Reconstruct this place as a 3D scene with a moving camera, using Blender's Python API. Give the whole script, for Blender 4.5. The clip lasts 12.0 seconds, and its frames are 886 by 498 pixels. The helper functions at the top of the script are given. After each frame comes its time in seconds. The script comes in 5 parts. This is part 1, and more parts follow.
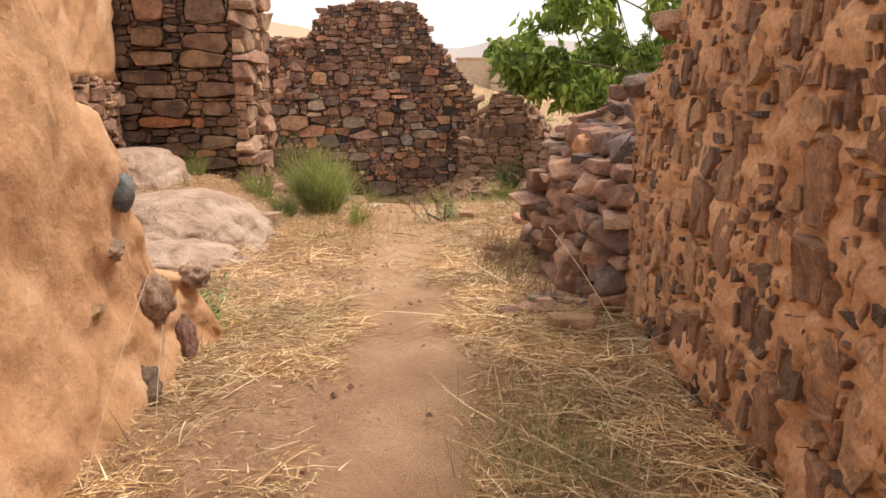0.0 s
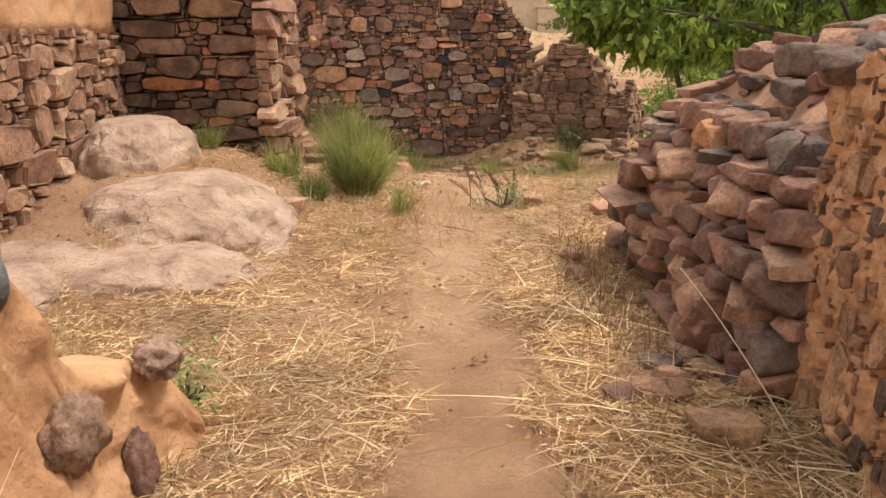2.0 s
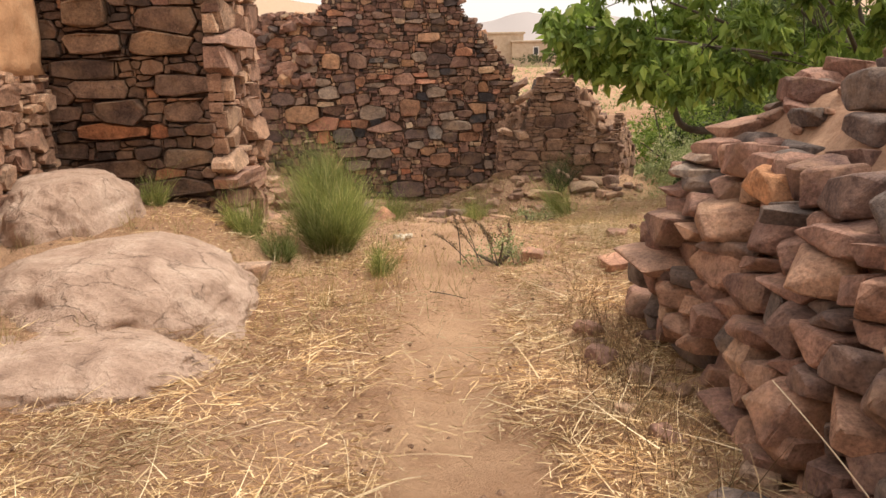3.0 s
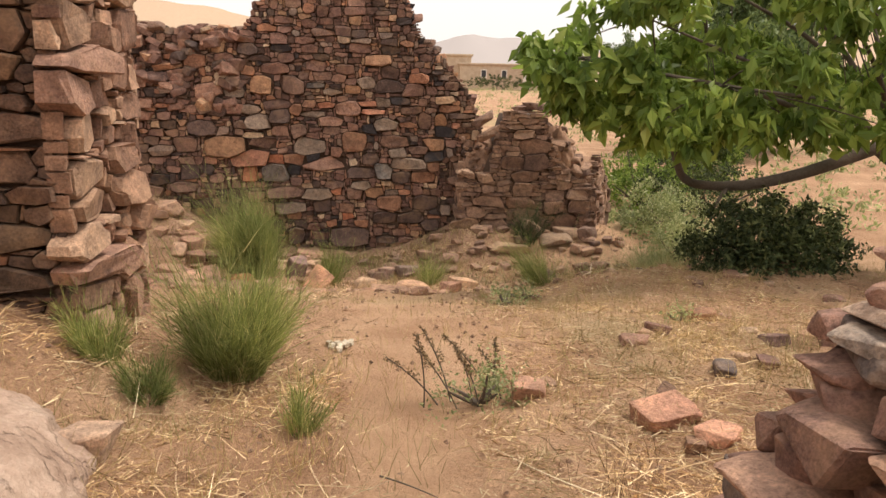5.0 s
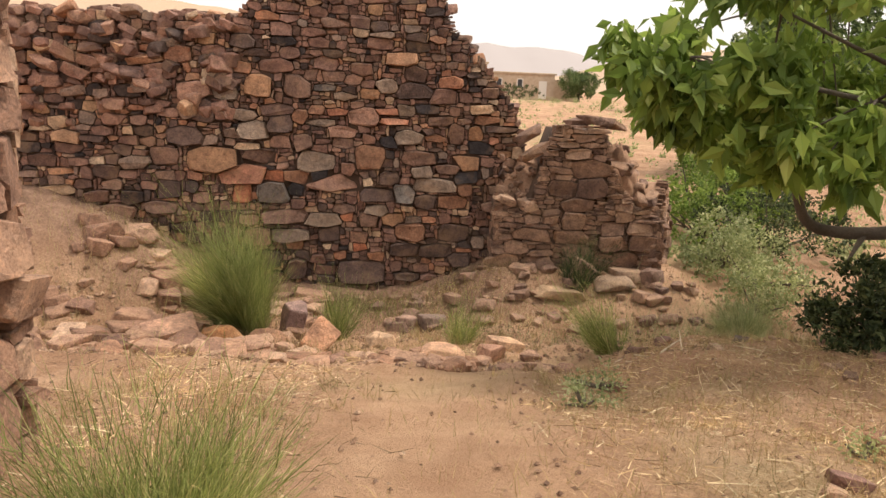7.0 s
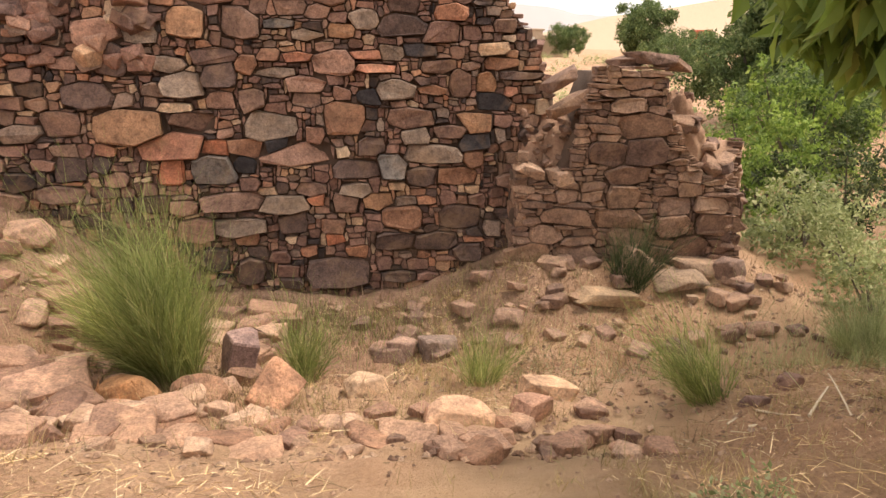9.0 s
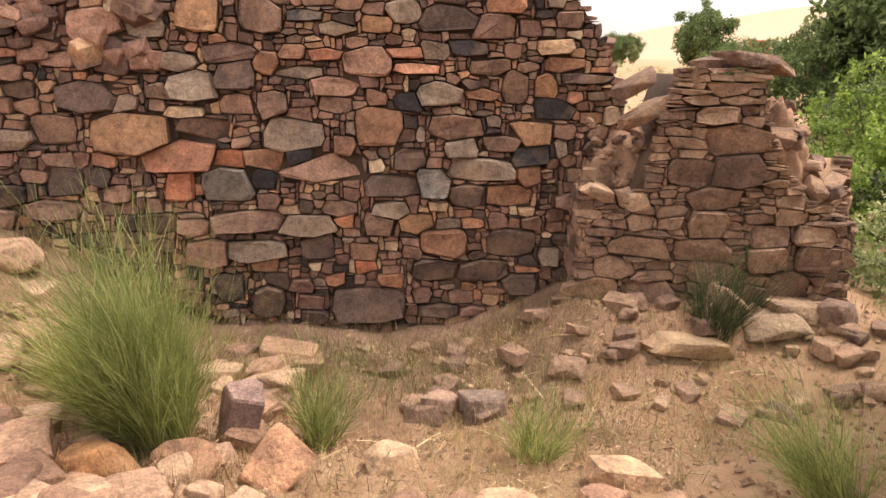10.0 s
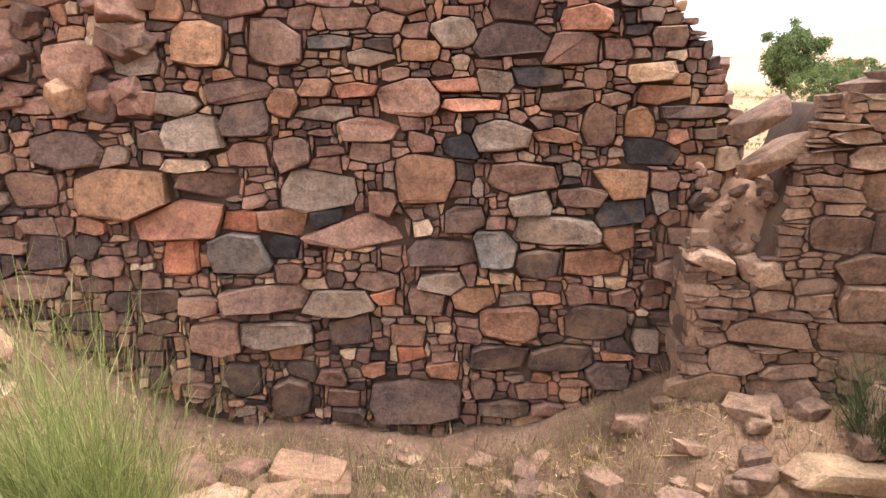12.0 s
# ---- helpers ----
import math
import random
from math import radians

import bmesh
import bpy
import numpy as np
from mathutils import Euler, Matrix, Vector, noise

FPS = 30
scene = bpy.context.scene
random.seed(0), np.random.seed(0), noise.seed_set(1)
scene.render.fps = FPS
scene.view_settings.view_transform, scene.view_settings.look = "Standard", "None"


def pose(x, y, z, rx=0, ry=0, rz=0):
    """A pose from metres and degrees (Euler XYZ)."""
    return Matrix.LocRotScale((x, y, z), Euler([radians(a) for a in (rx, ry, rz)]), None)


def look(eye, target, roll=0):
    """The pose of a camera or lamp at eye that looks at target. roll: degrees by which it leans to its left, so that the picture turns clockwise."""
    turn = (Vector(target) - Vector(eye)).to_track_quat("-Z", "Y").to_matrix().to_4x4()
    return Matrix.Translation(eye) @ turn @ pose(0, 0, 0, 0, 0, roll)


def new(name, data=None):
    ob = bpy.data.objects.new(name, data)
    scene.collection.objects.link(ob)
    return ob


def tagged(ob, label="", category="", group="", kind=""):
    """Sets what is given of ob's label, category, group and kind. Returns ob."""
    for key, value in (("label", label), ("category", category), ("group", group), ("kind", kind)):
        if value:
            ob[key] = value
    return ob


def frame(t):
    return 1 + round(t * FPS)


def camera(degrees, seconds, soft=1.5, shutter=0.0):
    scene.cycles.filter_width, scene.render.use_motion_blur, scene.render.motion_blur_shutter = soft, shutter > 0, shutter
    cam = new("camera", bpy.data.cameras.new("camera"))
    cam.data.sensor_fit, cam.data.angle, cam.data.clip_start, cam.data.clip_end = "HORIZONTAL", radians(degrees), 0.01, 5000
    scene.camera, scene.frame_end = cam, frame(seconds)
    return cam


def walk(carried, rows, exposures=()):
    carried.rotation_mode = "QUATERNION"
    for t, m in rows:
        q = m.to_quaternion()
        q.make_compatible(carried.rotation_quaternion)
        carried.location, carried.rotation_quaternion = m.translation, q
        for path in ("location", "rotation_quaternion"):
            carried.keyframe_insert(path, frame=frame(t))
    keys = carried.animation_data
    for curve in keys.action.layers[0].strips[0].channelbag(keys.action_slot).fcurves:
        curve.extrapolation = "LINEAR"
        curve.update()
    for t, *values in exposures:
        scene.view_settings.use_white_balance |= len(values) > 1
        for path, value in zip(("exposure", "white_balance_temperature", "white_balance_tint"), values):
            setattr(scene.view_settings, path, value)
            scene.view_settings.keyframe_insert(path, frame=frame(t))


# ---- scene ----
cam = camera(57.8, 12.0)
METRES, EYE, TILT, LEAN, TURN = 10.5, 1.18, -12.0, 0.0, 0.0
ROWS = [
    (0.0, 0.0, 0.0, 0.0, 0.0, 0.0, -0.0),
    (0.5, 0.0031, 0.0362, 0.0092, 3.31, 0.17, -0.59),
    (1.0, -0.0048, 0.0674, 0.0167, 6.31, -1.09, -0.61),
    (1.5, -0.0138, 0.0933, 0.0312, 4.39, -3.65, -0.37),
    (2.0, -0.0157, 0.1256, 0.0371, 2.88, -4.08, -0.9),
    (2.5, -0.0188, 0.1631, 0.0459, 3.6, -2.9, -0.79),
    (3.0, -0.0237, 0.2078, 0.0515, 1.4, -1.63, 0.59),
    (3.5, -0.0248, 0.2559, 0.0615, -0.74, -0.03, 0.83),
    (5.5, -0.0408, 0.4211, 0.1108, -3.08, -0.33, -0.85),
    (6.0, -0.0475, 0.4608, 0.1223, -3.21, -0.21, -1.4),
    (6.5, -0.0495, 0.5037, 0.1262, -2.39, -0.77, -2.26),
    (7.0, -0.0512, 0.5606, 0.1308, -2.12, 0.2, -2.09),
    (9.0, -0.0555, 0.769, 0.1523, -2.94, -2.46, -0.34),
    (9.5, -0.0538, 0.8144, 0.1593, -0.3, -1.8, -1.55),
    (10.0, -0.0519, 0.8584, 0.1633, 0.45, -1.9, -1.44),
    (10.5, -0.0486, 0.8955, 0.1687, 0.83, -2.23, -0.11),
    (11.0, -0.0429, 0.9295, 0.1757, 1.45, -3.76, 0.39),
    (11.5, -0.0435, 0.9542, 0.1792, 2.39, -4.31, -0.69),
    (12.0, -0.0467, 0.971, 0.1876, 5.96, 0.06, -0.9),
]
walk(cam, [(t, pose(0, 0, EYE, TILT, LEAN, TURN) @ pose(METRES * x, METRES * y, METRES * z, 90 + pitch, roll, yaw)) for t, x, y, z, yaw, pitch, roll in ROWS],
     [(0.0, 0.45, 6800, 12), (2.5, 0.42, 6900, 12), (4.0, 0.36, 6800, 11), (7.0, 0.45, 6800, 11), (9.0, 0.78, 6800, 12), (10.2, 1.0, 6700, 12), (11.0, 1.18, 6500, 12), (12.0, 1.34, 6100, 15)])

# ---- world, sun, exposure ----
SUN_EL, SUN_AZ = radians(64), radians(84)
world = bpy.data.worlds.new("sky")
scene.world = world
world.use_nodes = True
wn, wl = world.node_tree.nodes, world.node_tree.links
sky = wn.new("ShaderNodeTexSky")
sky.sky_type = "NISHITA"
sky.sun_disc = False
sky.sun_elevation, sky.sun_rotation = SUN_EL, SUN_AZ
sky.air_density, sky.dust_density, sky.ozone_density = 1.0, 6.0, 1.0
hsv = wn.new("ShaderNodeHueSaturation")
hsv.inputs["Saturation"].default_value = 0.25
wl.new(sky.outputs[0], hsv.inputs["Color"])
veil = wn.new("ShaderNodeMix")
veil.data_type = "RGBA"
veil.inputs[0].default_value = 0.7
veil.inputs[7].default_value = (7.4, 7.15, 6.9, 1)
wl.new(hsv.outputs[0], veil.inputs[6])
wl.new(veil.outputs[2], wn["Background"].inputs["Color"])
wn["Background"].inputs["Strength"].default_value = 0.15
sun_data = bpy.data.lights.new("sun", "SUN")
sun_data.energy, sun_data.angle, sun_data.color = 2.1, radians(12), (1.0, 0.93, 0.82)
sun_dir = Vector((math.sin(SUN_AZ) * math.cos(SUN_EL), math.cos(SUN_AZ) * math.cos(SUN_EL), math.sin(SUN_EL)))
sun = new("sun", sun_data)
sun.matrix_world = look(sun_dir * 50, (0, 0, 0))


# ---- materials ----
def material(name, rough=0.9):
    m = bpy.data.materials.new(name)
    m.use_nodes = True
    nt = m.node_tree
    b = nt.nodes["Principled BSDF"]
    b.inputs["Roughness"].default_value = rough
    b.inputs["Specular IOR Level"].default_value = 0.25
    return m, nt, b


def ramp(nt, stops, interpolation="LINEAR"):
    r = nt.nodes.new("ShaderNodeValToRGB")
    r.color_ramp.interpolation = interpolation
    els = r.color_ramp.elements
    while len(els) < len(stops):
        els.new(0.5)
    for e, (p, c) in zip(els, stops):
        e.position, e.color = p, (*c, 1)
    return r


def noise_node(nt, scale, detail=5.0, rough=0.6, vec=None, dist=0.0):
    n = nt.nodes.new("ShaderNodeTexNoise")
    n.inputs["Scale"].default_value, n.inputs["Detail"].default_value = scale, detail
    n.inputs["Roughness"].default_value, n.inputs["Distortion"].default_value = rough, dist
    if vec:
        nt.links.new(vec, n.inputs["Vector"])
    return n


def mix(nt, a, b, fac, blend="MIX"):
    n = nt.nodes.new("ShaderNodeMix")
    n.data_type, n.blend_type = "RGBA", blend
    for sock, v in ((n.inputs[0], fac), (n.inputs[6], a), (n.inputs[7], b)):
        if isinstance(v, (int, float)):
            sock.default_value = v
        elif isinstance(v, tuple):
            sock.default_value = (*v, 1)
        else:
            nt.links.new(v, sock)
    return n.outputs[2]


def bump(nt, b, height, strength, distance, chain=None):
    n = nt.nodes.new("ShaderNodeBump")
    n.inputs["Strength"].default_value, n.inputs["Distance"].default_value = strength, distance
    nt.links.new(height, n.inputs["Height"])
    if chain:
        nt.links.new(chain, n.inputs["Normal"])
    nt.links.new(n.outputs[0], b.inputs["Normal"])
    return n.outputs[0]


def coords(nt):
    return nt.nodes.new("ShaderNodeNewGeometry").outputs["Position"]


STONE = [(0.0, (0.045, 0.038, 0.04)), (0.09, (0.11, 0.078, 0.07)), (0.34, (0.205, 0.118, 0.094)), (0.55, (0.275, 0.16, 0.13)),
         (0.7, (0.33, 0.195, 0.15)), (0.8, (0.27, 0.205, 0.17)), (0.87, (0.43, 0.21, 0.135)), (0.94, (0.47, 0.31, 0.20)), (1.0, (0.56, 0.42, 0.31))]


def rock_material(name, stops, single=True, speck=0.5):
    m, nt, b = material(name, 0.88)
    p = coords(nt)
    rnd = nt.nodes.new("ShaderNodeObjectInfo").outputs["Random"] if single else nt.nodes.new("ShaderNodeNewGeometry").outputs["Random Per Island"]
    base = ramp(nt, stops)
    nt.links.new(rnd, base.inputs[0])
    big = noise_node(nt, 7, 4, 0.6, p)
    bigr = ramp(nt, [(0.3, (0.62, 0.6, 0.6)), (0.7, (1.25, 1.2, 1.12))])
    nt.links.new(big.outputs[0], bigr.inputs[0])
    c = mix(nt, base.outputs[0], bigr.outputs[0], 1.0, "MULTIPLY")
    blot = noise_node(nt, 19, 5, 0.7, p, 0.6)
    blotr = ramp(nt, [(0.34, (0.6, 0.58, 0.57)), (0.5, (1.0, 1.0, 1.0)), (0.66, (1.3, 1.26, 1.2))])
    nt.links.new(blot.outputs[0], blotr.inputs[0])
    c = mix(nt, c, blotr.outputs[0], 0.8, "MULTIPLY")
    fine = noise_node(nt, 70, 6, 0.75, p)
    finer = ramp(nt, [(0.32, (0.45, 0.43, 0.42)), (0.5, (1, 1, 1)), (0.68, (1.5, 1.45, 1.4))])
    nt.links.new(fine.outputs[0], finer.inputs[0])
    c = mix(nt, c, finer.outputs[0], min(1.0, speck * 1.5), "MULTIPLY")
    dust = noise_node(nt, 3.1, 5, 0.7, p)
    dr = ramp(nt, [(0.5, (0, 0, 0)), (0.72, (0.45, 0.45, 0.45))])
    nt.links.new(dust.outputs[0], dr.inputs[0])
    c = mix(nt, c, (0.42, 0.26, 0.15), dr.outputs[0])
    nt.links.new(c, b.inputs["Base Color"])
    n1 = bump(nt, b, big.outputs[0], 0.5, 0.03)
    mid = noise_node(nt, 26, 6, 0.7, p)
    n2 = bump(nt, b, mid.outputs[0], 0.9, 0.018, n1)
    bump(nt, b, fine.outputs[0], 0.7, 0.006, n2)
    return m


ROCK = rock_material("fieldstone", STONE)
ROCKS = rock_material("fieldstone_small", STONE, False)
PALE = rock_material("warm_fieldstone", [(0.0, (0.22, 0.13, 0.10)), (0.4, (0.34, 0.205, 0.145)), (0.75, (0.42, 0.265, 0.19)), (1.0, (0.52, 0.36, 0.26))])
PALES = rock_material("warm_fieldstone_small", [(0.0, (0.20, 0.125, 0.095)), (0.4, (0.31, 0.195, 0.135)), (0.75, (0.39, 0.26, 0.185)), (1.0, (0.50, 0.36, 0.26))], False)
BROWN = rock_material("brown_blockstone", [(0.0, (0.07, 0.05, 0.042)), (0.35, (0.135, 0.085, 0.065)), (0.7, (0.20, 0.125, 0.09)), (0.9, (0.23, 0.15, 0.11)), (1.0, (0.34, 0.16, 0.09))])
DARKRED = rock_material("purple_brown_stone", [(0.0, (0.12, 0.095, 0.09)), (0.15, (0.18, 0.145, 0.135)), (0.3, (0.22, 0.13, 0.11)), (0.7, (0.33, 0.195, 0.155)), (0.92, (0.42, 0.26, 0.19)), (1.0, (0.48, 0.35, 0.27))])
LOOSE_RED = rock_material("loose_reddish_stone", [(0.0, (0.15, 0.10, 0.09)), (0.35, (0.27, 0.155, 0.125)), (0.75, (0.37, 0.205, 0.155)), (1.0, (0.46, 0.29, 0.215))])
SLABS = rock_material("orange_pink_slab", [(0.0, (0.27, 0.15, 0.10)), (0.5, (0.37, 0.215, 0.145)), (1.0, (0.47, 0.30, 0.21))])
tint_cache = {}


def tinted(rgb):
    if rgb not in tint_cache:
        tint_cache[rgb] = rock_material("stone_tint", [(0.0, tuple(0.9 * v for v in rgb)), (1.0, tuple(1.25 * v for v in rgb))])
    return tint_cache[rgb]


def mud_material(name, a, b2, c3, speck=0.35):
    m, nt, b = material(name, 0.95)
    p = coords(nt)
    n = noise_node(nt, 2.2, 6, 0.62, p, 0.4)
    r = ramp(nt, [(0.28, a), (0.5, b2), (0.72, c3)])
    nt.links.new(n.outputs[0], r.inputs[0])
    f = noise_node(nt, 55, 6, 0.75, p)
    fr = ramp(nt, [(0.3, (0.55, 0.52, 0.5)), (0.5, (1, 1, 1)), (0.7, (1.35, 1.32, 1.28))])
    nt.links.new(f.outputs[0], fr.inputs[0])
    c = mix(nt, r.outputs[0], fr.outputs[0], speck, "MULTIPLY")
    nt.links.new(c, b.inputs["Base Color"])
    mid = noise_node(nt, 11, 6, 0.65, p)
    n1 = bump(nt, b, mid.outputs[0], 0.6, 0.03)
    bump(nt, b, f.outputs[0], 0.5, 0.006, n1)
    return m


PLASTER = mud_material("earth_plaster", (0.40, 0.205, 0.105), (0.55, 0.315, 0.175), (0.63, 0.41, 0.255), 0.4)
MORTAR = mud_material("mud_mortar", (0.38, 0.20, 0.095), (0.54, 0.29, 0.14), (0.62, 0.38, 0.21), 0.6)
MUDMORTAR = mud_material("coarse_mud_mortar", (0.36, 0.20, 0.115), (0.54, 0.315, 0.18), (0.66, 0.43, 0.27), 0.8)
JOINT = mud_material("dark_joint_earth", (0.06, 0.038, 0.028), (0.095, 0.06, 0.043), (0.17, 0.105, 0.068), 0.5)
EARTH = mud_material("reddish_earth", (0.25, 0.145, 0.095), (0.35, 0.21, 0.14), (0.43, 0.27, 0.18), 0.7)


def ground_material():
    m, nt, b = material("dry_dirt", 0.97)
    p = coords(nt)
    n = noise_node(nt, 1.1, 7, 0.65, p, 0.5)
    r = ramp(nt, [(0.3, (0.29, 0.158, 0.092)), (0.5, (0.42, 0.25, 0.152)), (0.7, (0.54, 0.345, 0.22))])
    nt.links.new(n.outputs[0], r.inputs[0])
    f = noise_node(nt, 42, 8, 0.8, p)
    fr = ramp(nt, [(0.3, (0.5, 0.46, 0.42)), (0.5, (1, 1, 1)), (0.68, (1.4, 1.38, 1.3))])
    nt.links.new(f.outputs[0], fr.inputs[0])
    c = mix(nt, r.outputs[0], fr.outputs[0], 0.8, "MULTIPLY")
    worn = nt.nodes.new("ShaderNodeAttribute")
    worn.attribute_name = "worn"
    pn = noise_node(nt, 2.6, 5, 0.6, p)
    pr = ramp(nt, [(0.3, (0.40, 0.23, 0.135)), (0.7, (0.60, 0.385, 0.24))])
    nt.links.new(pn.outputs[0], pr.inputs[0])
    c = mix(nt, c, pr.outputs[0], worn.outputs["Fac"])
    # darker red earth by the far wall, some of its shade mixed into the colour
    shaded_earth = nt.nodes.new("ShaderNodeAttribute")
    shaded_earth.attribute_name = "shaded_red_earth"
    rn = noise_node(nt, 4.0, 6, 0.7, p)
    rr = ramp(nt, [(0.3, (0.17, 0.10, 0.07)), (0.5, (0.29, 0.175, 0.12)), (0.7, (0.42, 0.265, 0.185))])
    nt.links.new(rn.outputs[0], rr.inputs[0])
    red = mix(nt, rr.outputs[0], fr.outputs[0], 0.8, "MULTIPLY")
    c = mix(nt, c, red, shaded_earth.outputs["Fac"])
    far = noise_node(nt, 0.08, 6, 0.7, p)
    farr = ramp(nt, [(0.5, (0, 0, 0)), (0.62, (0.45, 0.45, 0.45))])
    nt.links.new(far.outputs[0], farr.inputs[0])
    c = mix(nt, c, (0.30, 0.27, 0.13), farr.outputs[0])
    nt.links.new(c, b.inputs["Base Color"])
    mid = noise_node(nt, 9, 8, 0.7, p)
    n1 = bump(nt, b, mid.outputs[0], 0.9, 0.06)
    bump(nt, b, f.outputs[0], 0.9, 0.016, n1)
    return m


DIRT = ground_material()


def plant_material(name, stops, trans=0.25, rough=0.6):
    m, nt, b = material(name, rough)
    rnd = nt.nodes.new("ShaderNodeNewGeometry").outputs["Random Per Island"]
    r = ramp(nt, stops)
    nt.links.new(rnd, r.inputs[0])
    v = noise_node(nt, 1.7, 3, 0.5, coords(nt))
    vr = ramp(nt, [(0.35, (0.7, 0.72, 0.7)), (0.65, (1.25, 1.2, 1.1))])
    nt.links.new(v.outputs[0], vr.inputs[0])
    c = mix(nt, r.outputs[0], vr.outputs[0], 1.0, "MULTIPLY")
    nt.links.new(c, b.inputs["Base Color"])
    if trans:
        t = nt.nodes.new("ShaderNodeBsdfTranslucent")
        nt.links.new(c, t.inputs["Color"])
        s = nt.nodes.new("ShaderNodeMixShader")
        s.inputs[0].default_value = trans
        nt.links.new(b.outputs[0], s.inputs[1])
        nt.links.new(t.outputs[0], s.inputs[2])
        nt.links.new(s.outputs[0], nt.nodes["Material Output"].inputs["Surface"])
    return m


STRAW = plant_material("dry_straw", [(0, (0.24, 0.14, 0.07)), (0.25, (0.46, 0.30, 0.155)), (0.6, (0.66, 0.475, 0.27)), (1, (0.86, 0.70, 0.47))], 0.0, 0.7)
PALESTRAW = plant_material("bleached_straw", [(0, (0.46, 0.32, 0.19)), (0.5, (0.68, 0.52, 0.33)), (1, (0.86, 0.72, 0.52))], 0.0, 0.6)
DRYGRASS = plant_material("dry_grass", [(0, (0.26, 0.19, 0.09)), (0.5, (0.48, 0.36, 0.18)), (0.85, (0.58, 0.46, 0.25)), (1, (0.28, 0.28, 0.11))], 0.2, 0.7)
BROOM = plant_material("broom_green", [(0, (0.12, 0.14, 0.045)), (0.45, (0.235, 0.28, 0.09)), (0.85, (0.385, 0.43, 0.16)), (1, (0.60, 0.53, 0.28))], 0.45)
LEAF = plant_material("tree_leaf", [(0, (0.10, 0.16, 0.03)), (0.5, (0.20, 0.29, 0.06)), (0.9, (0.32, 0.42, 0.10)), (1, (0.42, 0.48, 0.16))], 0.5, 0.45)
FARLEAF = plant_material("dull_tree_leaf", [(0, (0.06, 0.095, 0.035)), (0.5, (0.125, 0.175, 0.065)), (0.9, (0.20, 0.26, 0.10)), (1, (0.28, 0.33, 0.14))], 0.4, 0.5)
BUSHLEAF = plant_material("dark_bush_leaf", [(0, (0.03, 0.042, 0.018)), (0.6, (0.065, 0.09, 0.034)), (1, (0.17, 0.19, 0.08))], 0.25, 0.6)
SCRUB = plant_material("grey_green_scrub", [(0, (0.20, 0.23, 0.10)), (0.6, (0.36, 0.41, 0.19)), (1, (0.58, 0.58, 0.36))], 0.45)
DRYWEED = plant_material("dry_weed", [(0, (0.14, 0.09, 0.05)), (1, (0.26, 0.18, 0.10))], 0.0)
BARK = mud_material("bark", (0.07, 0.055, 0.04), (0.12, 0.095, 0.075), (0.18, 0.145, 0.115), 0.6)


# ---- mesh helpers ----
def mesh_object(name, verts, faces, mat, smooth=False):
    me = bpy.data.meshes.new(name)
    me.from_pydata([tuple(v) for v in verts], [], [tuple(f) for f in faces])
    me.update()
    if mat:
        me.materials.append(mat)
    if smooth:
        me.polygons.foreach_set("use_smooth", [True] * len(me.polygons))
    return new(name, me)


def under(ob, parent, label=""):
    ob.parent = parent
    if label:
        ob["label"] = label
    return ob


def part(name, bm, mat, parent=None, label="", smooth=False):
    me = bpy.data.meshes.new(name)
    bm.to_mesh(me)
    bm.free()
    me.materials.append(mat)
    if smooth:
        me.polygons.foreach_set("use_smooth", [True] * len(me.polygons))
    ob = new(name, me)
    return under(ob, parent, label) if parent else ob


def smooth01(a, b, v):
    t = np.clip((v - a) / (b - a), 0, 1)
    return t * t * (3 - 2 * t)


def hash2(i, j, seed):
    v = np.sin(i * 127.1 + j * 311.7 + seed * 74.7) * 43758.5453
    return v - np.floor(v)


def value_noise(x, y, seed=0):
    i, j = np.floor(x), np.floor(y)
    u, v = x - i, y - j
    u, v = u * u * (3 - 2 * u), v * v * (3 - 2 * v)
    a, b = hash2(i, j, seed), hash2(i + 1, j, seed)
    c, d = hash2(i, j + 1, seed), hash2(i + 1, j + 1, seed)
    return (a * (1 - u) + b * u) * (1 - v) + (c * (1 - u) + d * u) * v - 0.5


def fbm(x, y, octaves=4, seed=0):
    s, amp = 0.0, 1.0
    for k in range(octaves):
        s = s + amp * value_noise(x * 2 ** k, y * 2 ** k, seed + k)
        amp *= 0.5
    return s


# ---- the lie of the land ----
def track(y):
    """x of the middle of the trodden path."""
    return np.interp(y, [0, 2.5, 4.0, 5.4, 8.4, 10.0, 11.4, 12.6, 14.0, 16], [-0.1, -0.12, -0.2, -0.35, -0.3, -0.42, -0.2, 1.3, 2.2, 3.0])


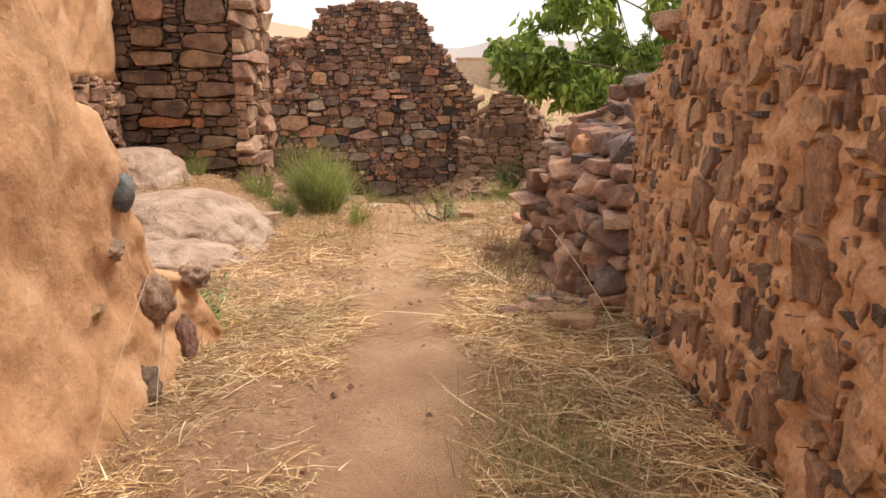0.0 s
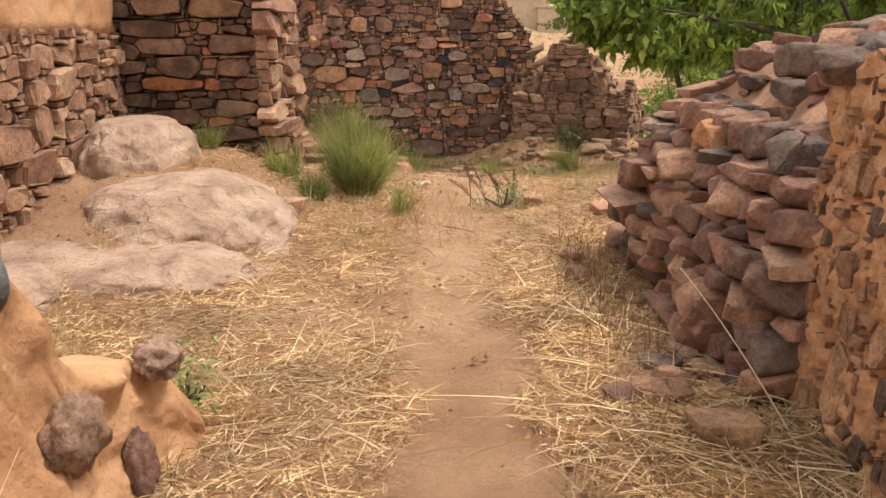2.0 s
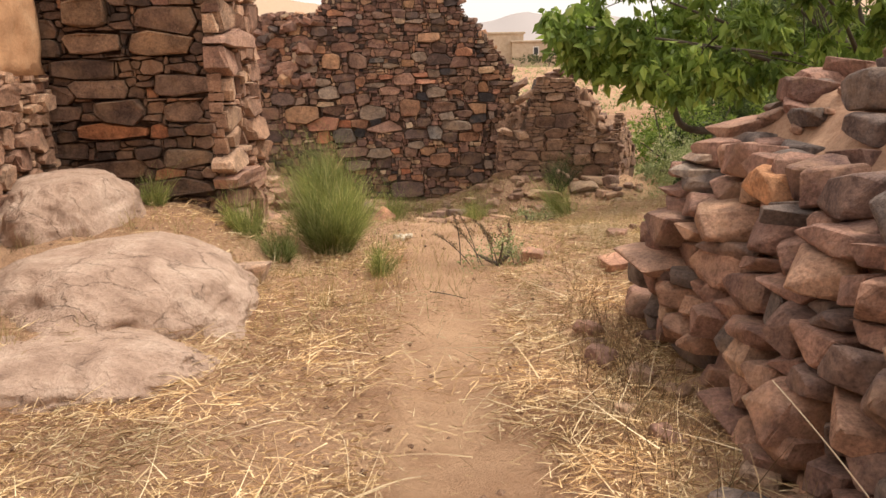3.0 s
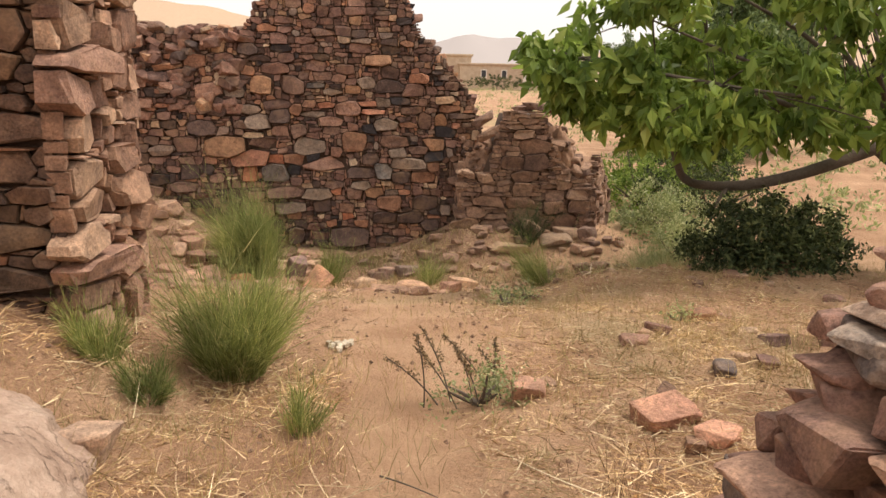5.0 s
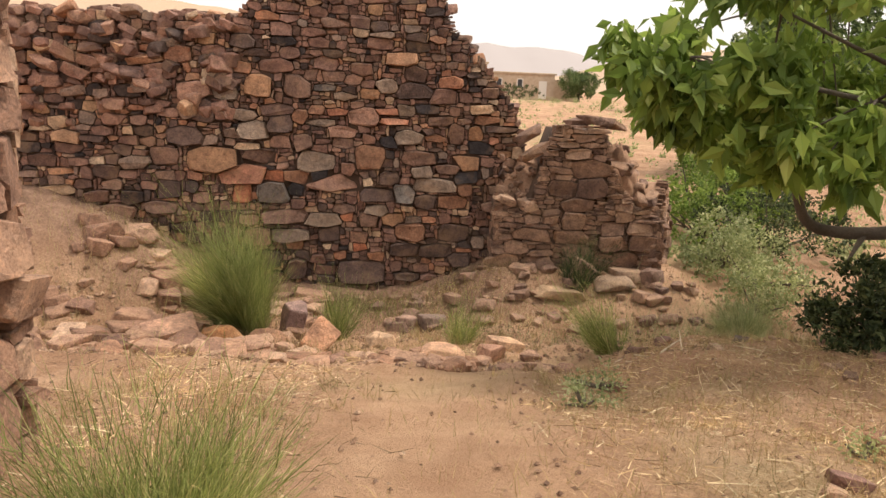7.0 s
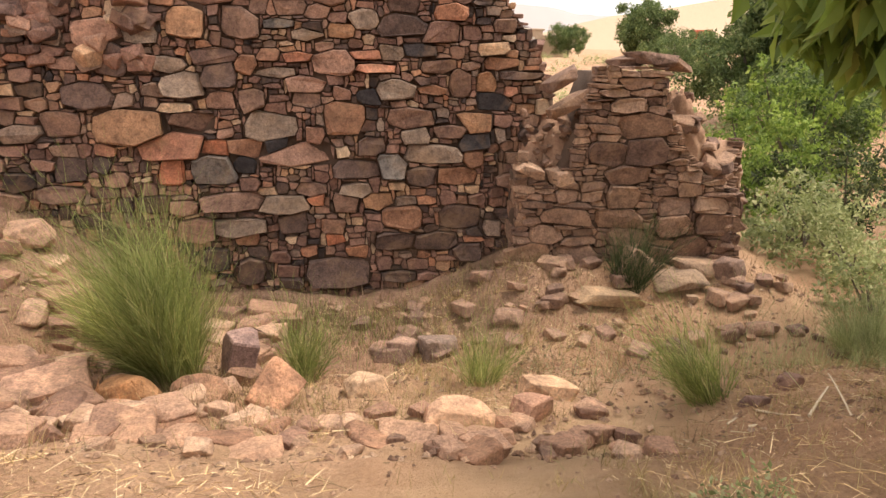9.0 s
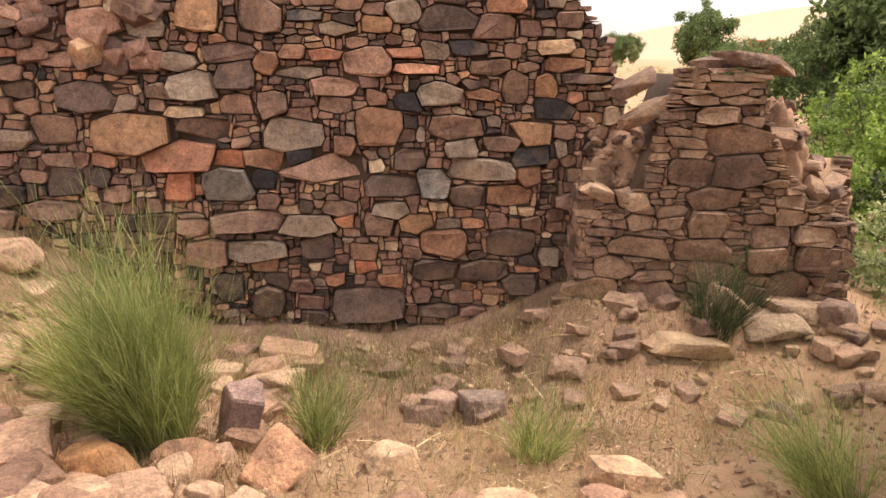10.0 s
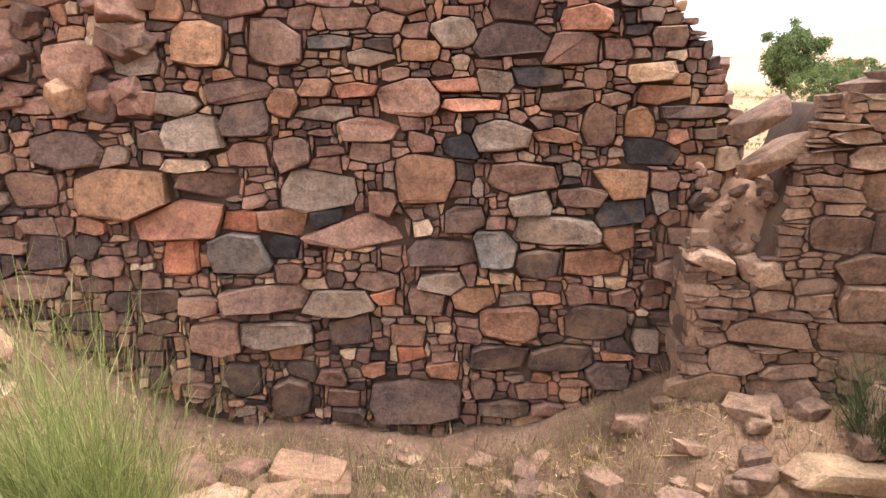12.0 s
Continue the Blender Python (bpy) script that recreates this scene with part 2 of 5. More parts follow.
def land(x, y):
    """Height of the ground."""
    x, y = np.asarray(x, float), np.asarray(y, float)
    base = np.interp(y, [-3, 2, 3.8, 5.4, 8.4, 10.0, 11.2, 11.7, 13.0, 14.4, 20, 60, 100, 2000], [0.05, 0.0, -0.05, -0.13, -0.17, -0.37, -0.6, -0.78, -0.99, -0.92, -0.7, -0.25, -0.1, -0.1])
    rise = 0.40 * smooth01(-1.25, -2.3, x) * smooth01(4.6, 7.0, y) * smooth01(9.6, 7.9, y)
    mound = 0.3 * smooth01(-3.4, -4.6, x) * smooth01(12.8, 14.4, y) * smooth01(22, 16, y) + 0.72 * smooth01(-2.0, -3.7, x) * smooth01(12.4, 14.0, y) * smooth01(22, 16, y)
    bank = 0.24 * smooth01(0.5, 1.7, x) * smooth01(9.6, 11.2, y) * smooth01(13.2, 11.8, y)
    lift = 0.32 * smooth01(-0.55, 0.35, x) * smooth01(2.9, 2.1, x) * smooth01(13.4, 14.25, y) * smooth01(16, 15, y) - 0.06 * np.exp(-((x + 1.1) / 0.6) ** 2) * smooth01(13.6, 14.3, y) * smooth01(16, 15, y)
    near = smooth01(25, 15, np.hypot(x, y - 6))
    rough = 0.06 * fbm(x * 1.3, y * 1.3, 5, 3) * near + 0.05 * fbm(x * 7, y * 7, 3, 11) * near * (0.35 + 0.65 * smooth01(0.15, 0.5, np.abs(x - track(y))))
    far = smooth01(18, 60, np.hypot(x, y - 6))
    swell = far * 0.7 * fbm(x * 0.03, y * 0.03, 3, 5)
    slope = 0.055 * np.clip(y - 22, 0, 45) * smooth01(-1, -9, x - 0.08 * y)
    return base + rise + mound + bank + lift + rough + swell * (x < 1e6) + slope


def lines(lo, hi, step, reach):
    inner = list(np.arange(lo, hi + 1e-6, step))
    a, d = [], step
    v = lo
    while v > -reach:
        d *= 1.22
        v -= d
        a.append(v)
    b, d, v = [], step, hi
    while v < reach:
        d *= 1.22
        v += d
        b.append(v)
    return np.array(a[::-1] + inner + b)


def build_ground():
    xs, ys = lines(-4.4, 4.6, 0.05, 2500), lines(0.4, 16.0, 0.05, 2500)
    gx, gy = np.meshgrid(xs, ys)
    z = land(gx, gy)
    z = z - 0.03 * np.exp(-((gx - track(gy)) / 0.3) ** 2) * ((gy > 0) & (gy < 12.5))
    verts = np.stack([gx, gy, z], -1).reshape(-1, 3)
    w, h = len(xs), len(ys)
    idx = np.arange(w * h).reshape(h, w)
    quads = np.stack([idx[:-1, :-1], idx[:-1, 1:], idx[1:, 1:], idx[1:, :-1]], -1).reshape(-1, 4)
    ob = mesh_object("ground", verts.tolist(), quads.tolist(), DIRT, True)
    edge = (np.abs(gx - track(gy)) + 0.16 * fbm(gx * 3.1, gy * 3.1, 4, 31)) / (1 + 1.1 * smooth01(7.2, 8.8, gy))
    worn = 0.85 * smooth01(0.36, 0.14, edge) * smooth01(15.5, 14.0, gy) * (gy > 0)
    at = ob.data.attributes.new("worn", "FLOAT", "POINT")
    at.data.foreach_set("value", worn.reshape(-1).astype(np.float32))
    # mask for the darker earth and painted shade towards the far wall's foot
    red = smooth01(13.0, 13.9, gy + 0.6 * fbm(gx * 1.6, gy * 1.6, 4, 51)) * smooth01(20, 16, gy) * smooth01(1.2, 0.0, gx) * (1 - worn)
    at = ob.data.attributes.new("shaded_red_earth", "FLOAT", "POINT")
    at.data.foreach_set("value", red.reshape(-1).astype(np.float32))
    return tagged(ob, "dry reddish dirt ground with a trodden path", "ground", kind="structure")


ground = build_ground()


# ---- stones ----
def hull_mesh(name, rng, n=18, box=0.6):
    """An angular rock about one unit across."""
    bm = bmesh.new()
    for cx in (-1, 1):
        for cy in (-1, 1):
            for cz in (-1, 1):
                c = Vector((cx * rng.uniform(0.5, 1.0), cy * rng.uniform(0.5, 1.0), cz * rng.uniform(0.6, 1.0))) * 0.48
                if rng.random() < box:
                    for axis in range(3):
                        q = c.copy()
                        q[axis] *= rng.uniform(0.35, 0.75)
                        bm.verts.new(q)
                else:
                    bm.verts.new(c)
    for _ in range(n):
        q = Vector((rng.uniform(-1, 1), rng.uniform(-1, 1), rng.uniform(-1, 1)))
        axis = rng.randrange(3)
        q[axis] = math.copysign(rng.uniform(0.9, 1.08), q[axis])
        bm.verts.new(q * 0.46)
    res = bmesh.ops.convex_hull(bm, input=bm.verts[:])
    junk = [g for g in res["geom_interior"] if isinstance(g, bmesh.types.BMVert)]
    bmesh.ops.delete(bm, geom=junk, context="VERTS")
    bmesh.ops.dissolve_limit(bm, angle_limit=radians(9), verts=bm.verts[:], edges=bm.edges[:])
    bmesh.ops.bevel(bm, geom=bm.edges[:], offset=0.03, segments=1, affect="EDGES")
    me = bpy.data.meshes.new(name)
    bm.to_mesh(me)
    bm.free()
    return me


rng_h = random.Random(4)
HULLS = [hull_mesh("stone", rng_h, rng_h.randint(2, 5), rng_h.uniform(0.45, 0.9)) for _ in range(26)]
hull_by_mat = {}


def hull_for(k, mat):
    key = (k, mat.name)
    if key not in hull_by_mat:
        me = HULLS[k].copy()
        me.materials.append(mat)
        hull_by_mat[key] = me
    return hull_by_mat[key]


def rock(name, at, size, mat, rng, turn=None, parent=None, k=None):
    """One loose or laid stone, its middle at the place given."""
    ob = new(name, hull_for(rng.randrange(len(HULLS)) if k is None else k, mat))
    tx, ty, tz = turn if turn else (rng.uniform(-12, 12), rng.uniform(-12, 12), rng.uniform(0, 360))
    ob.matrix_basis = pose(*at, tx, ty, tz) @ Matrix.Diagonal((*size, 1))
    if parent:
        ob.parent = parent
    return ob


def pack(u0, u1, bottom, top, classes, rng, feats=(), cell=0.02, chink=(3, 9, 1, 3)):
    """Fill a wall's face with oblong stones, the large ones first: (u, v, w, h, feature)."""
    us = np.arange(u0, u1, cell)
    v0, v1 = min(bottom(u) for u in us), max(top(u) for u in us)
    nu, nv = len(us), int((v1 - v0) / cell) + 1
    free = np.zeros((nu, nv), bool)
    for i, u in enumerate(us):
        a, b = int((bottom(u) - v0) / cell), int((top(u) - v0) / cell)
        free[i, max(a, 0):max(b, 0)] = True
    out = []

    def put(i, j, w, h, f):
        free[i:i + w, j:j + h] = False
        out.append((u0 + (i + w / 2) * cell, v0 + (j + h / 2) * cell, w * cell, h * cell, f))

    for f in feats:
        w, h = max(1, round(f[2] / cell)), max(1, round(f[3] / cell))
        i, j = round((f[0] - u0) / cell - w / 2), round((f[1] - v0) / cell - h / 2)
        if i >= 0 and j >= 0 and i + w <= nu and j + h <= nv:
            put(i, j, w, h, f)
    for (w0, w1, h0, h1, tries) in classes:
        for _ in range(tries):
            w, h = round(rng.uniform(w0, w1) / cell), round(rng.uniform(h0, h1) / cell)
            i, j = rng.randrange(0, max(1, nu - w)), rng.randrange(0, max(1, nv - h))
            if free[i:i + w, j:j + h].all():
                while j > 0 and free[i:i + w, j - 1].all():
                    j -= 1
                put(i, j, w, h, None)
    for j in range(nv):
        for i in range(nu):
            if free[i, j]:
                w, wm = 1, rng.randint(chink[0], chink[1])
                while w < wm and i + w < nu and free[i + w, j]:
                    w += 1
                h, hm = 1, rng.randint(chink[2], chink[3])
                while h < hm and j + h < nv and free[i:i + w, j + h].all():
                    h += 1
                if w * h >= 3:
                    put(i, j, w, h, None)
    return out


def clip(poly, n, d):
    """The part of a polygon where n . p <= d."""
    out = []
    for k in range(len(poly)):
        a, b = poly[k - 1], poly[k]
        da, db = a[0] * n[0] + a[1] * n[1] - d, b[0] * n[0] + b[1] * n[1] - d
        if (da <= 0) != (db <= 0):
            t = da / (da - db)
            out.append((a[0] + t * (b[0] - a[0]), a[1] + t * (b[1] - a[1])))
        if db <= 0:
            out.append(b)
    return out


def outlines(stones, rng, joint=0.003, grow=1.7, skewed=0.15):
    """Irregular outlines that fit against one another, from oblong stones."""
    big = max(max(s[2], s[3]) for s in stones) * 0.75
    grid = {}
    for k, s in enumerate(stones):
        grid.setdefault((int(s[0] // big), int(s[1] // big)), []).append(k)
    result = []
    stones = [(u + rng.uniform(-0.08, 0.08) * w, v + rng.uniform(-0.06, 0.06) * h, w, h, f) for u, v, w, h, f in stones]
    for k, (u, v, w, h, f) in enumerate(stones):
        poly = []
        n = rng.choice((7, 8, 8, 9))
        skew = rng.uniform(-0.35, 0.35)
        for a in range(n):
            th = 2 * math.pi * (a + rng.uniform(-0.28, 0.28)) / n
            c, s = math.cos(th), math.sin(th)
            e = rng.uniform(0.25, 0.6)
            px = grow * w / 2 * math.copysign(abs(c) ** e, c) * rng.uniform(0.82, 1.0)
            py = grow * h / 2 * math.copysign(abs(s) ** e, s) * rng.uniform(0.82, 1.0)
            poly.append((px, py + skew * px * h / w))
        gi, gj = int(u // big), int(v // big)
        for di in (-1, 0, 1):
            for dj in (-1, 0, 1):
                for o in grid.get((gi + di, gj + dj), ()):
                    if o == k:
                        continue
                    u2, v2, w2, h2, _ = stones[o]
                    du, dv = u2 - u, v2 - v
                    if abs(du) > (w + w2) * 0.8 or abs(dv) > (h + h2) * 0.8:
                        continue
                    # the line between two stones, square to the shorter way from one to the other
                    gu, gv = abs(du) - (w + w2) / 2, abs(dv) - (h + h2) / 2
                    wu, wv = (1.0, 0.75) if gu > gv else (0.75, 1.0)
                    nx, ny = du / (w + w2) * wu, dv / (h + h2) * wv
                    nx, ny = nx / (w + w2), ny / (h + h2)
                    ln = math.hypot(nx, ny)
                    nx, ny = nx / ln, ny / ln
                    turn = skewed * math.sin(91.0 * (u + u2) + 67.0 * (v + v2))
                    nx, ny = nx * math.cos(turn) - ny * math.sin(turn), nx * math.sin(turn) + ny * math.cos(turn)
                    if nx * du + ny * dv <= 0:
                        continue
                    mine = math.hypot(nx * w, ny * h)
                    other = math.hypot(nx * w2, ny * h2)
                    gap = (nx * du + ny * dv) * mine / (mine + other)
                    wob = 0.12 * math.sin(37.0 * (u + u2) + 53.0 * (v + v2)) * min(mine, other)
                    poly = clip(poly, (nx, ny), gap + (wob if k < o else -wob) - joint)
                    if len(poly) < 3:
                        break
                if len(poly) < 3:
                    break
            if len(poly) < 3:
                break
        if len(poly) >= 3:
            result.append((u, v, w, h, f, poly))
    return result


def stone_shell(poly, proud, rng, back=0.07, tilt=0.12, flat=(0.84, 0.97)):
    """Vertices and faces of one faced stone: (u, v, depth), depth outwards."""
    n = len(poly)
    cx, cy = sum(p[0] for p in poly) / n, sum(p[1] for p in poly) / n
    r = max(0.02, math.sqrt(sum((p[0] - cx) ** 2 + (p[1] - cy) ** 2 for p in poly) / n))
    tu, tv = rng.uniform(-tilt, tilt), rng.uniform(-tilt, tilt)
    verts = []
    for ring, d in ((0, -back), (1, proud), (2, proud)):
        for (x, y) in poly:
            s = (0.95, 1.0, rng.uniform(*flat))[ring]
            x2, y2 = cx + (x - cx) * s, cy + (y - cy) * s
            z = d * (1.0, rng.uniform(0.55, 0.92), 1.0)[ring]
            if d > 0:
                z += (x2 - cx) * tu + (y2 - cy) * tv + rng.uniform(-0.1, 0.1) * min(r, 0.1)
            verts.append((x2, y2, z))
    faces = []
    for ring in (0, 1):
        for k in range(n):
            a, b = ring * n + k, ring * n + (k + 1) % n
            faces.append((a, b, b + n, a + n))
    faces.append(tuple(range(2 * n, 3 * n)))
    return verts, faces


def face_with_stones(wall, origin, udir, bottom, top, span, classes, seed, mat, joined, stretch=None, feats=(), proud=(0.02, 0.06), lean=0.0, joint=0.003, tilt=0.12, name="stone", cover=1.0, grow=1.7, chink=(3, 9, 1, 3)):
    """Lay stones on one face of a wall. Outwards is to the right of udir. stretch: the oblong (u0, u1, v0, v1) whose stones are parts of their own."""
    rng = random.Random(seed)
    u_dir = Vector((udir[0], udir[1], 0)).normalized()
    out = Vector((u_dir.y, -u_dir.x, 0))
    up = (Vector((0, 0, 1)) - out * lean).normalized()
    o = Vector(origin)
    stones = pack(span[0], span[1], bottom, top, classes, rng, feats, chink=chink)
    rest_v, rest_f, count = [], [], 0
    for (u, v, w, h, f, poly) in outlines(stones, rng, joint, grow):
        if cover < 1 and f is None and rng.random() > cover:
            continue
        verts, faces = stone_shell(poly, rng.uniform(*proud) * min(1.6, 0.5 + w / 0.22), rng, tilt=tilt)
        single = f is not None or stretch is None or (stretch[0] <= u <= stretch[1] and stretch[2] <= v <= stretch[3] and w * h > 0.0028)
        if single and count < 300:
            count += 1
            ob = mesh_object(name, [u_dir * a + up * b + out * c for a, b, c in verts], faces, tinted(f[4]) if f else mat)
            ob.location = o + u_dir * u + up * v
            ob.parent = wall
        else:
            k = len(rest_v)
            rest_v += [o + u_dir * (u + a) + up * (v + b) + out * c for a, b, c in verts]
            rest_f += [tuple(i + k for i in fc) for fc in faces]
    if rest_v:
        ob = mesh_object("small_stones", rest_v, rest_f, joined)
        ob.parent = wall
        ob["kind"] = "stuff"


def wall_core(name, origin, udir, span, bottom, top, thick, mat, lean=0.0, step=0.06, inset=0.02, rag=0.03, nv=16, crag=0.0):
    """The earth heart of a wall behind its facing stones, closed all round."""
    u_dir = Vector((udir[0], udir[1], 0)).normalized()
    out = Vector((u_dir.y, -u_dir.x, 0))
    o = Vector(origin)
    us = np.arange(span[0], span[1] + step / 2, step)
    verts, faces = [], []
    for side in (0, 1):
        for u in us:
            b, t = bottom(u) - 0.3, top(u) - 0.02
            for j in range(nv + 1):
                v = b + (t - b) * j / nv
                q = Vector((u * 5, v * 5, side * 9 + span[0]))
                n = rag * (noise.noise(q) + 0.5 * noise.noise(q * 3.1)) + (crag * (abs(noise.noise(q * 2.6)) + 0.6 * noise.noise(q * 6.1)) if crag else 0.0)
                d = -inset + n - lean * v if side == 0 else -thick - n
                verts.append(o + u_dir * float(u) + out * d + Vector((0, 0, v)))
    m, c = len(us), nv + 1
    for side in (0, 1):
        for i in range(m - 1):
            for j in range(nv):
                a = side * m * c + i * c + j
                q = (a, a + c, a + c + 1, a + 1)
                faces.append(q if side == 0 else q[::-1])
    s = m * c
    for i in range(m - 1):
        a = i * c + nv
        faces.append((a, a + c, a + c + s, a + s))
        a = i * c
        faces.append((a + c, a, a + s, a + c + s))
    for j in range(nv):
        faces.append((j + 1, j, j + s, j + 1 + s)[::-1])
        a = (m - 1) * c + j
        faces.append((a, a + 1, a + 1 + s, a + s)[::-1])
    ob = mesh_object(name, verts, faces, mat, True)
    return ob


def profile(points):
    xs, zs = [p[0] for p in points], [p[1] for p in points]
    return lambda u: float(np.interp(u, xs, zs))


# ---- far ruined wall ----
FAR_U = (1.0, 0.085)
far_top = profile([(-5.2, 1.85), (-3.8, 1.82), (-2.4, 1.86), (-2.3, 2.03), (-2.1, 2.34), (-1.8, 2.42), (-1.4, 2.5), (-0.5, 2.42), (-0.33, 2.16), (-0.2, 1.82), (0.16, 1.5), (0.42, 1.15), (0.55, 0.85), (0.62, 0.8)])
far_bottom = profile([(-5.2, -0.35), (-3.4, -0.45), (-2.4, -0.75), (-1.5, -1.1), (0.62, -1.1)])
far_wall = tagged(wall_core("wall_north", (0, 14.69, 0), FAR_U, (-5.2, 0.62), far_bottom, far_top, 0.5, JOINT), "ruined dry-stone wall of mixed brown stones with a broken top", "stone wall", kind="structure")
# stones of the wall that stand out by size or colour: along the wall, height, width, height of the stone
FEATURES = []
TAN_STONES = [(-2.65, 0.4, 0.54, 0.29), (-0.01, 0.45, 0.28, 0.17), (-0.77, -0.18, 0.25, 0.16), (-2.2, 1.18, 0.29, 0.24), (-1.07, 1.14, 0.19, 0.11), (0.07, 0.77, 0.17, 0.19)]
FEATURES += [(*at, (0.36, 0.205, 0.125)) for at in TAN_STONES]
RED_STONES = [(-2.36, 0.26, 0.5, 0.23), (-1.39, 0.93, 0.23, 0.08), (-0.89, 0.96, 0.2, 0.09), (-0.79, 0.86, 0.32, 0.08), (0.28, 0.71, 0.12, 0.07)]
FEATURES += [(*at, (0.43, 0.205, 0.14)) for at in RED_STONES]
ORANGE_STONES = [(-2.36, 0.05, 0.19, 0.18), (-2.04, 0.24, 0.23, 0.15), (-1.25, -0.16, 0.13, 0.11), (-1.13, -0.51, 0.15, 0.07)]
FEATURES += [(*at, (0.46, 0.19, 0.115)) for at in ORANGE_STONES]
DARK_GREY_STONES = [(-2.05, 0.06, 0.37, 0.22), (-0.66, 0.09, 0.24, 0.19), (-1.52, 1.17, 0.25, 0.09)]
FEATURES += [(*at, (0.17, 0.15, 0.14)) for at in DARK_GREY_STONES]
RUST_STONES = [(-1.79, 0.24, 0.26, 0.16), (-1.03, 0.46, 0.33, 0.26), (-0.14, 0.02, 0.32, 0.16), (-0.01, 0.17, 0.17, 0.14), (-0.59, -0.31, 0.34, 0.19), (-1.77, 0.88, 0.15, 0.15), (-0.35, 0.69, 0.22, 0.07), (0.2, 0.91, 0.29, 0.1), (-1.59, 0.95, 0.15, 0.1)]
FEATURES += [(*at, (0.33, 0.18, 0.12)) for at in RUST_STONES]
SLATE_STONES = [(-1.59, 0.27, 0.13, 0.11), (-1.81, 0.09, 0.17, 0.12), (-2.07, -0.64, 0.2, 0.2), (-0.45, 1.0, 0.26, 0.11), (-0.85, 0.65, 0.19, 0.14), (0.15, 0.61, 0.29, 0.14), (0.01, 0.29, 0.24, 0.18)]
FEATURES += [(*at, (0.055, 0.05, 0.055)) for at in SLATE_STONES]
CREAM_STONES = [(-2.3, 0.56, 0.23, 0.09), (-1.06, 0.21, 0.12, 0.1)]
FEATURES += [(*at, (0.60, 0.44, 0.31)) for at in CREAM_STONES]
BROWN_RED_STONES = [(-2.19, 0.45, 0.34, 0.14), (-0.52, 0.48, 0.37, 0.15), (-0.22, 0.37, 0.24, 0.11), (-1.03, -0.19, 0.22, 0.18), (-1.3, -0.07, 0.24, 0.13), (-1.95, -0.19, 0.42, 0.17), (-3.2, -0.11, 0.34, 0.14), (-1.8, 1.17, 0.27, 0.23), (-3.16, 0.42, 0.31, 0.21), (-1.75, 0.61, 0.2, 0.18), (-1.31, 0.62, 0.24, 0.12), (-0.13, 0.75, 0.18, 0.22), (0.21, 1.19, 0.21, 0.12), (-0.3, 0.88, 0.28, 0.13), (-1.43, 1.3, 0.22, 0.12), (-1.68, 1.3, 0.14, 0.12)]
FEATURES += [(*at, (0.23, 0.145, 0.115)) for at in BROWN_RED_STONES]
GREY_STONES = [(-1.61, 0.41, 0.39, 0.22), (-0.49, 0.32, 0.24, 0.14), (-0.31, 0.2, 0.47, 0.17), (-0.96, -0.09, 0.23, 0.14), (-1.53, -0.21, 0.42, 0.17), (-1.86, -0.39, 0.38, 0.17), (-2.33, 0.87, 0.27, 0.12), (-2.25, 0.72, 0.31, 0.19), (-2.54, 1.1, 0.29, 0.16), (-1.55, 0.82, 0.28, 0.08), (-0.88, 1.23, 0.21, 0.15), (-0.68, 0.99, 0.19, 0.12), (-0.63, 0.71, 0.3, 0.15), (-1.3, 1.1, 0.24, 0.09), (-3.16, 1.1, 0.15, 0.19)]
FEATURES += [(*at, (0.27, 0.205, 0.165)) for at in GREY_STONES]
PINK_STONES = [(-1.4, 0.2, 0.54, 0.21), (-2.2, -0.39, 0.33, 0.2), (-2.28, -0.22, 0.21, 0.12), (-2.79, 0.0, 0.19, 0.11), (-2.83, 1.08, 0.32, 0.23), (-1.98, 0.61, 0.22, 0.14), (-1.32, 0.74, 0.3, 0.13), (-1.13, 0.89, 0.31, 0.2), (-1.22, 1.26, 0.2, 0.1), (-3.09, 0.87, 0.22, 0.1)]
FEATURES += [(*at, (0.37, 0.225, 0.175)) for at in PINK_STONES]
DARK_STONES = [(-0.83, 0.26, 0.22, 0.16), (-0.96, 0.08, 0.36, 0.15), (-0.45, 0.02, 0.23, 0.16), (-1.46, -0.36, 0.25, 0.16), (-1.1, -0.78, 0.52, 0.26), (-0.11, -0.31, 0.34, 0.19), (-0.63, -0.53, 0.34, 0.15), (-0.29, -0.53, 0.34, 0.15), (-0.05, -0.62, 0.25, 0.17), (-1.79, -0.75, 0.22, 0.22), (-2.52, -0.2, 0.26, 0.14), (-3.1, 0.07, 0.26, 0.19), (-1.96, 0.77, 0.23, 0.17), (-2.74, 0.9, 0.26, 0.22), (-2.94, 0.64, 0.36, 0.21), (-0.61, 1.17, 0.34, 0.17), (0.36, 0.81, 0.36, 0.07)]
FEATURES += [(*at, (0.125, 0.085, 0.075)) for at in DARK_STONES]
CLASSES_FAR = [(0.24, 0.38, 0.12, 0.2, 60), (0.15, 0.28, 0.08, 0.15, 700), (0.10, 0.2, 0.06, 0.12, 4000), (0.06, 0.15, 0.035, 0.07, 5000)]
face_with_stones(far_wall, (0, 14.69, 0), FAR_U, far_bottom, far_top, (-5.2, 0.62), CLASSES_FAR, 11, ROCK, ROCKS, (-2.9, 0.45, -0.8, 1.15), FEATURES, (0.012, 0.05), tilt=0.28, grow=1.9, joint=0.004, chink=(2, 6, 2, 5))
rng = random.Random(21)
for _ in range(70):
    u = rng.uniform(-5.1, 0.55)
    s = rng.uniform(0.1, 0.24)
    rock("stone", (u, 14.69 + 0.085 * u + rng.uniform(0.05, 0.38), far_top(u) + rng.uniform(-0.05, 0.03)), (s * rng.uniform(1, 1.5), s, s * 0.6), ROCK, rng, parent=far_wall)
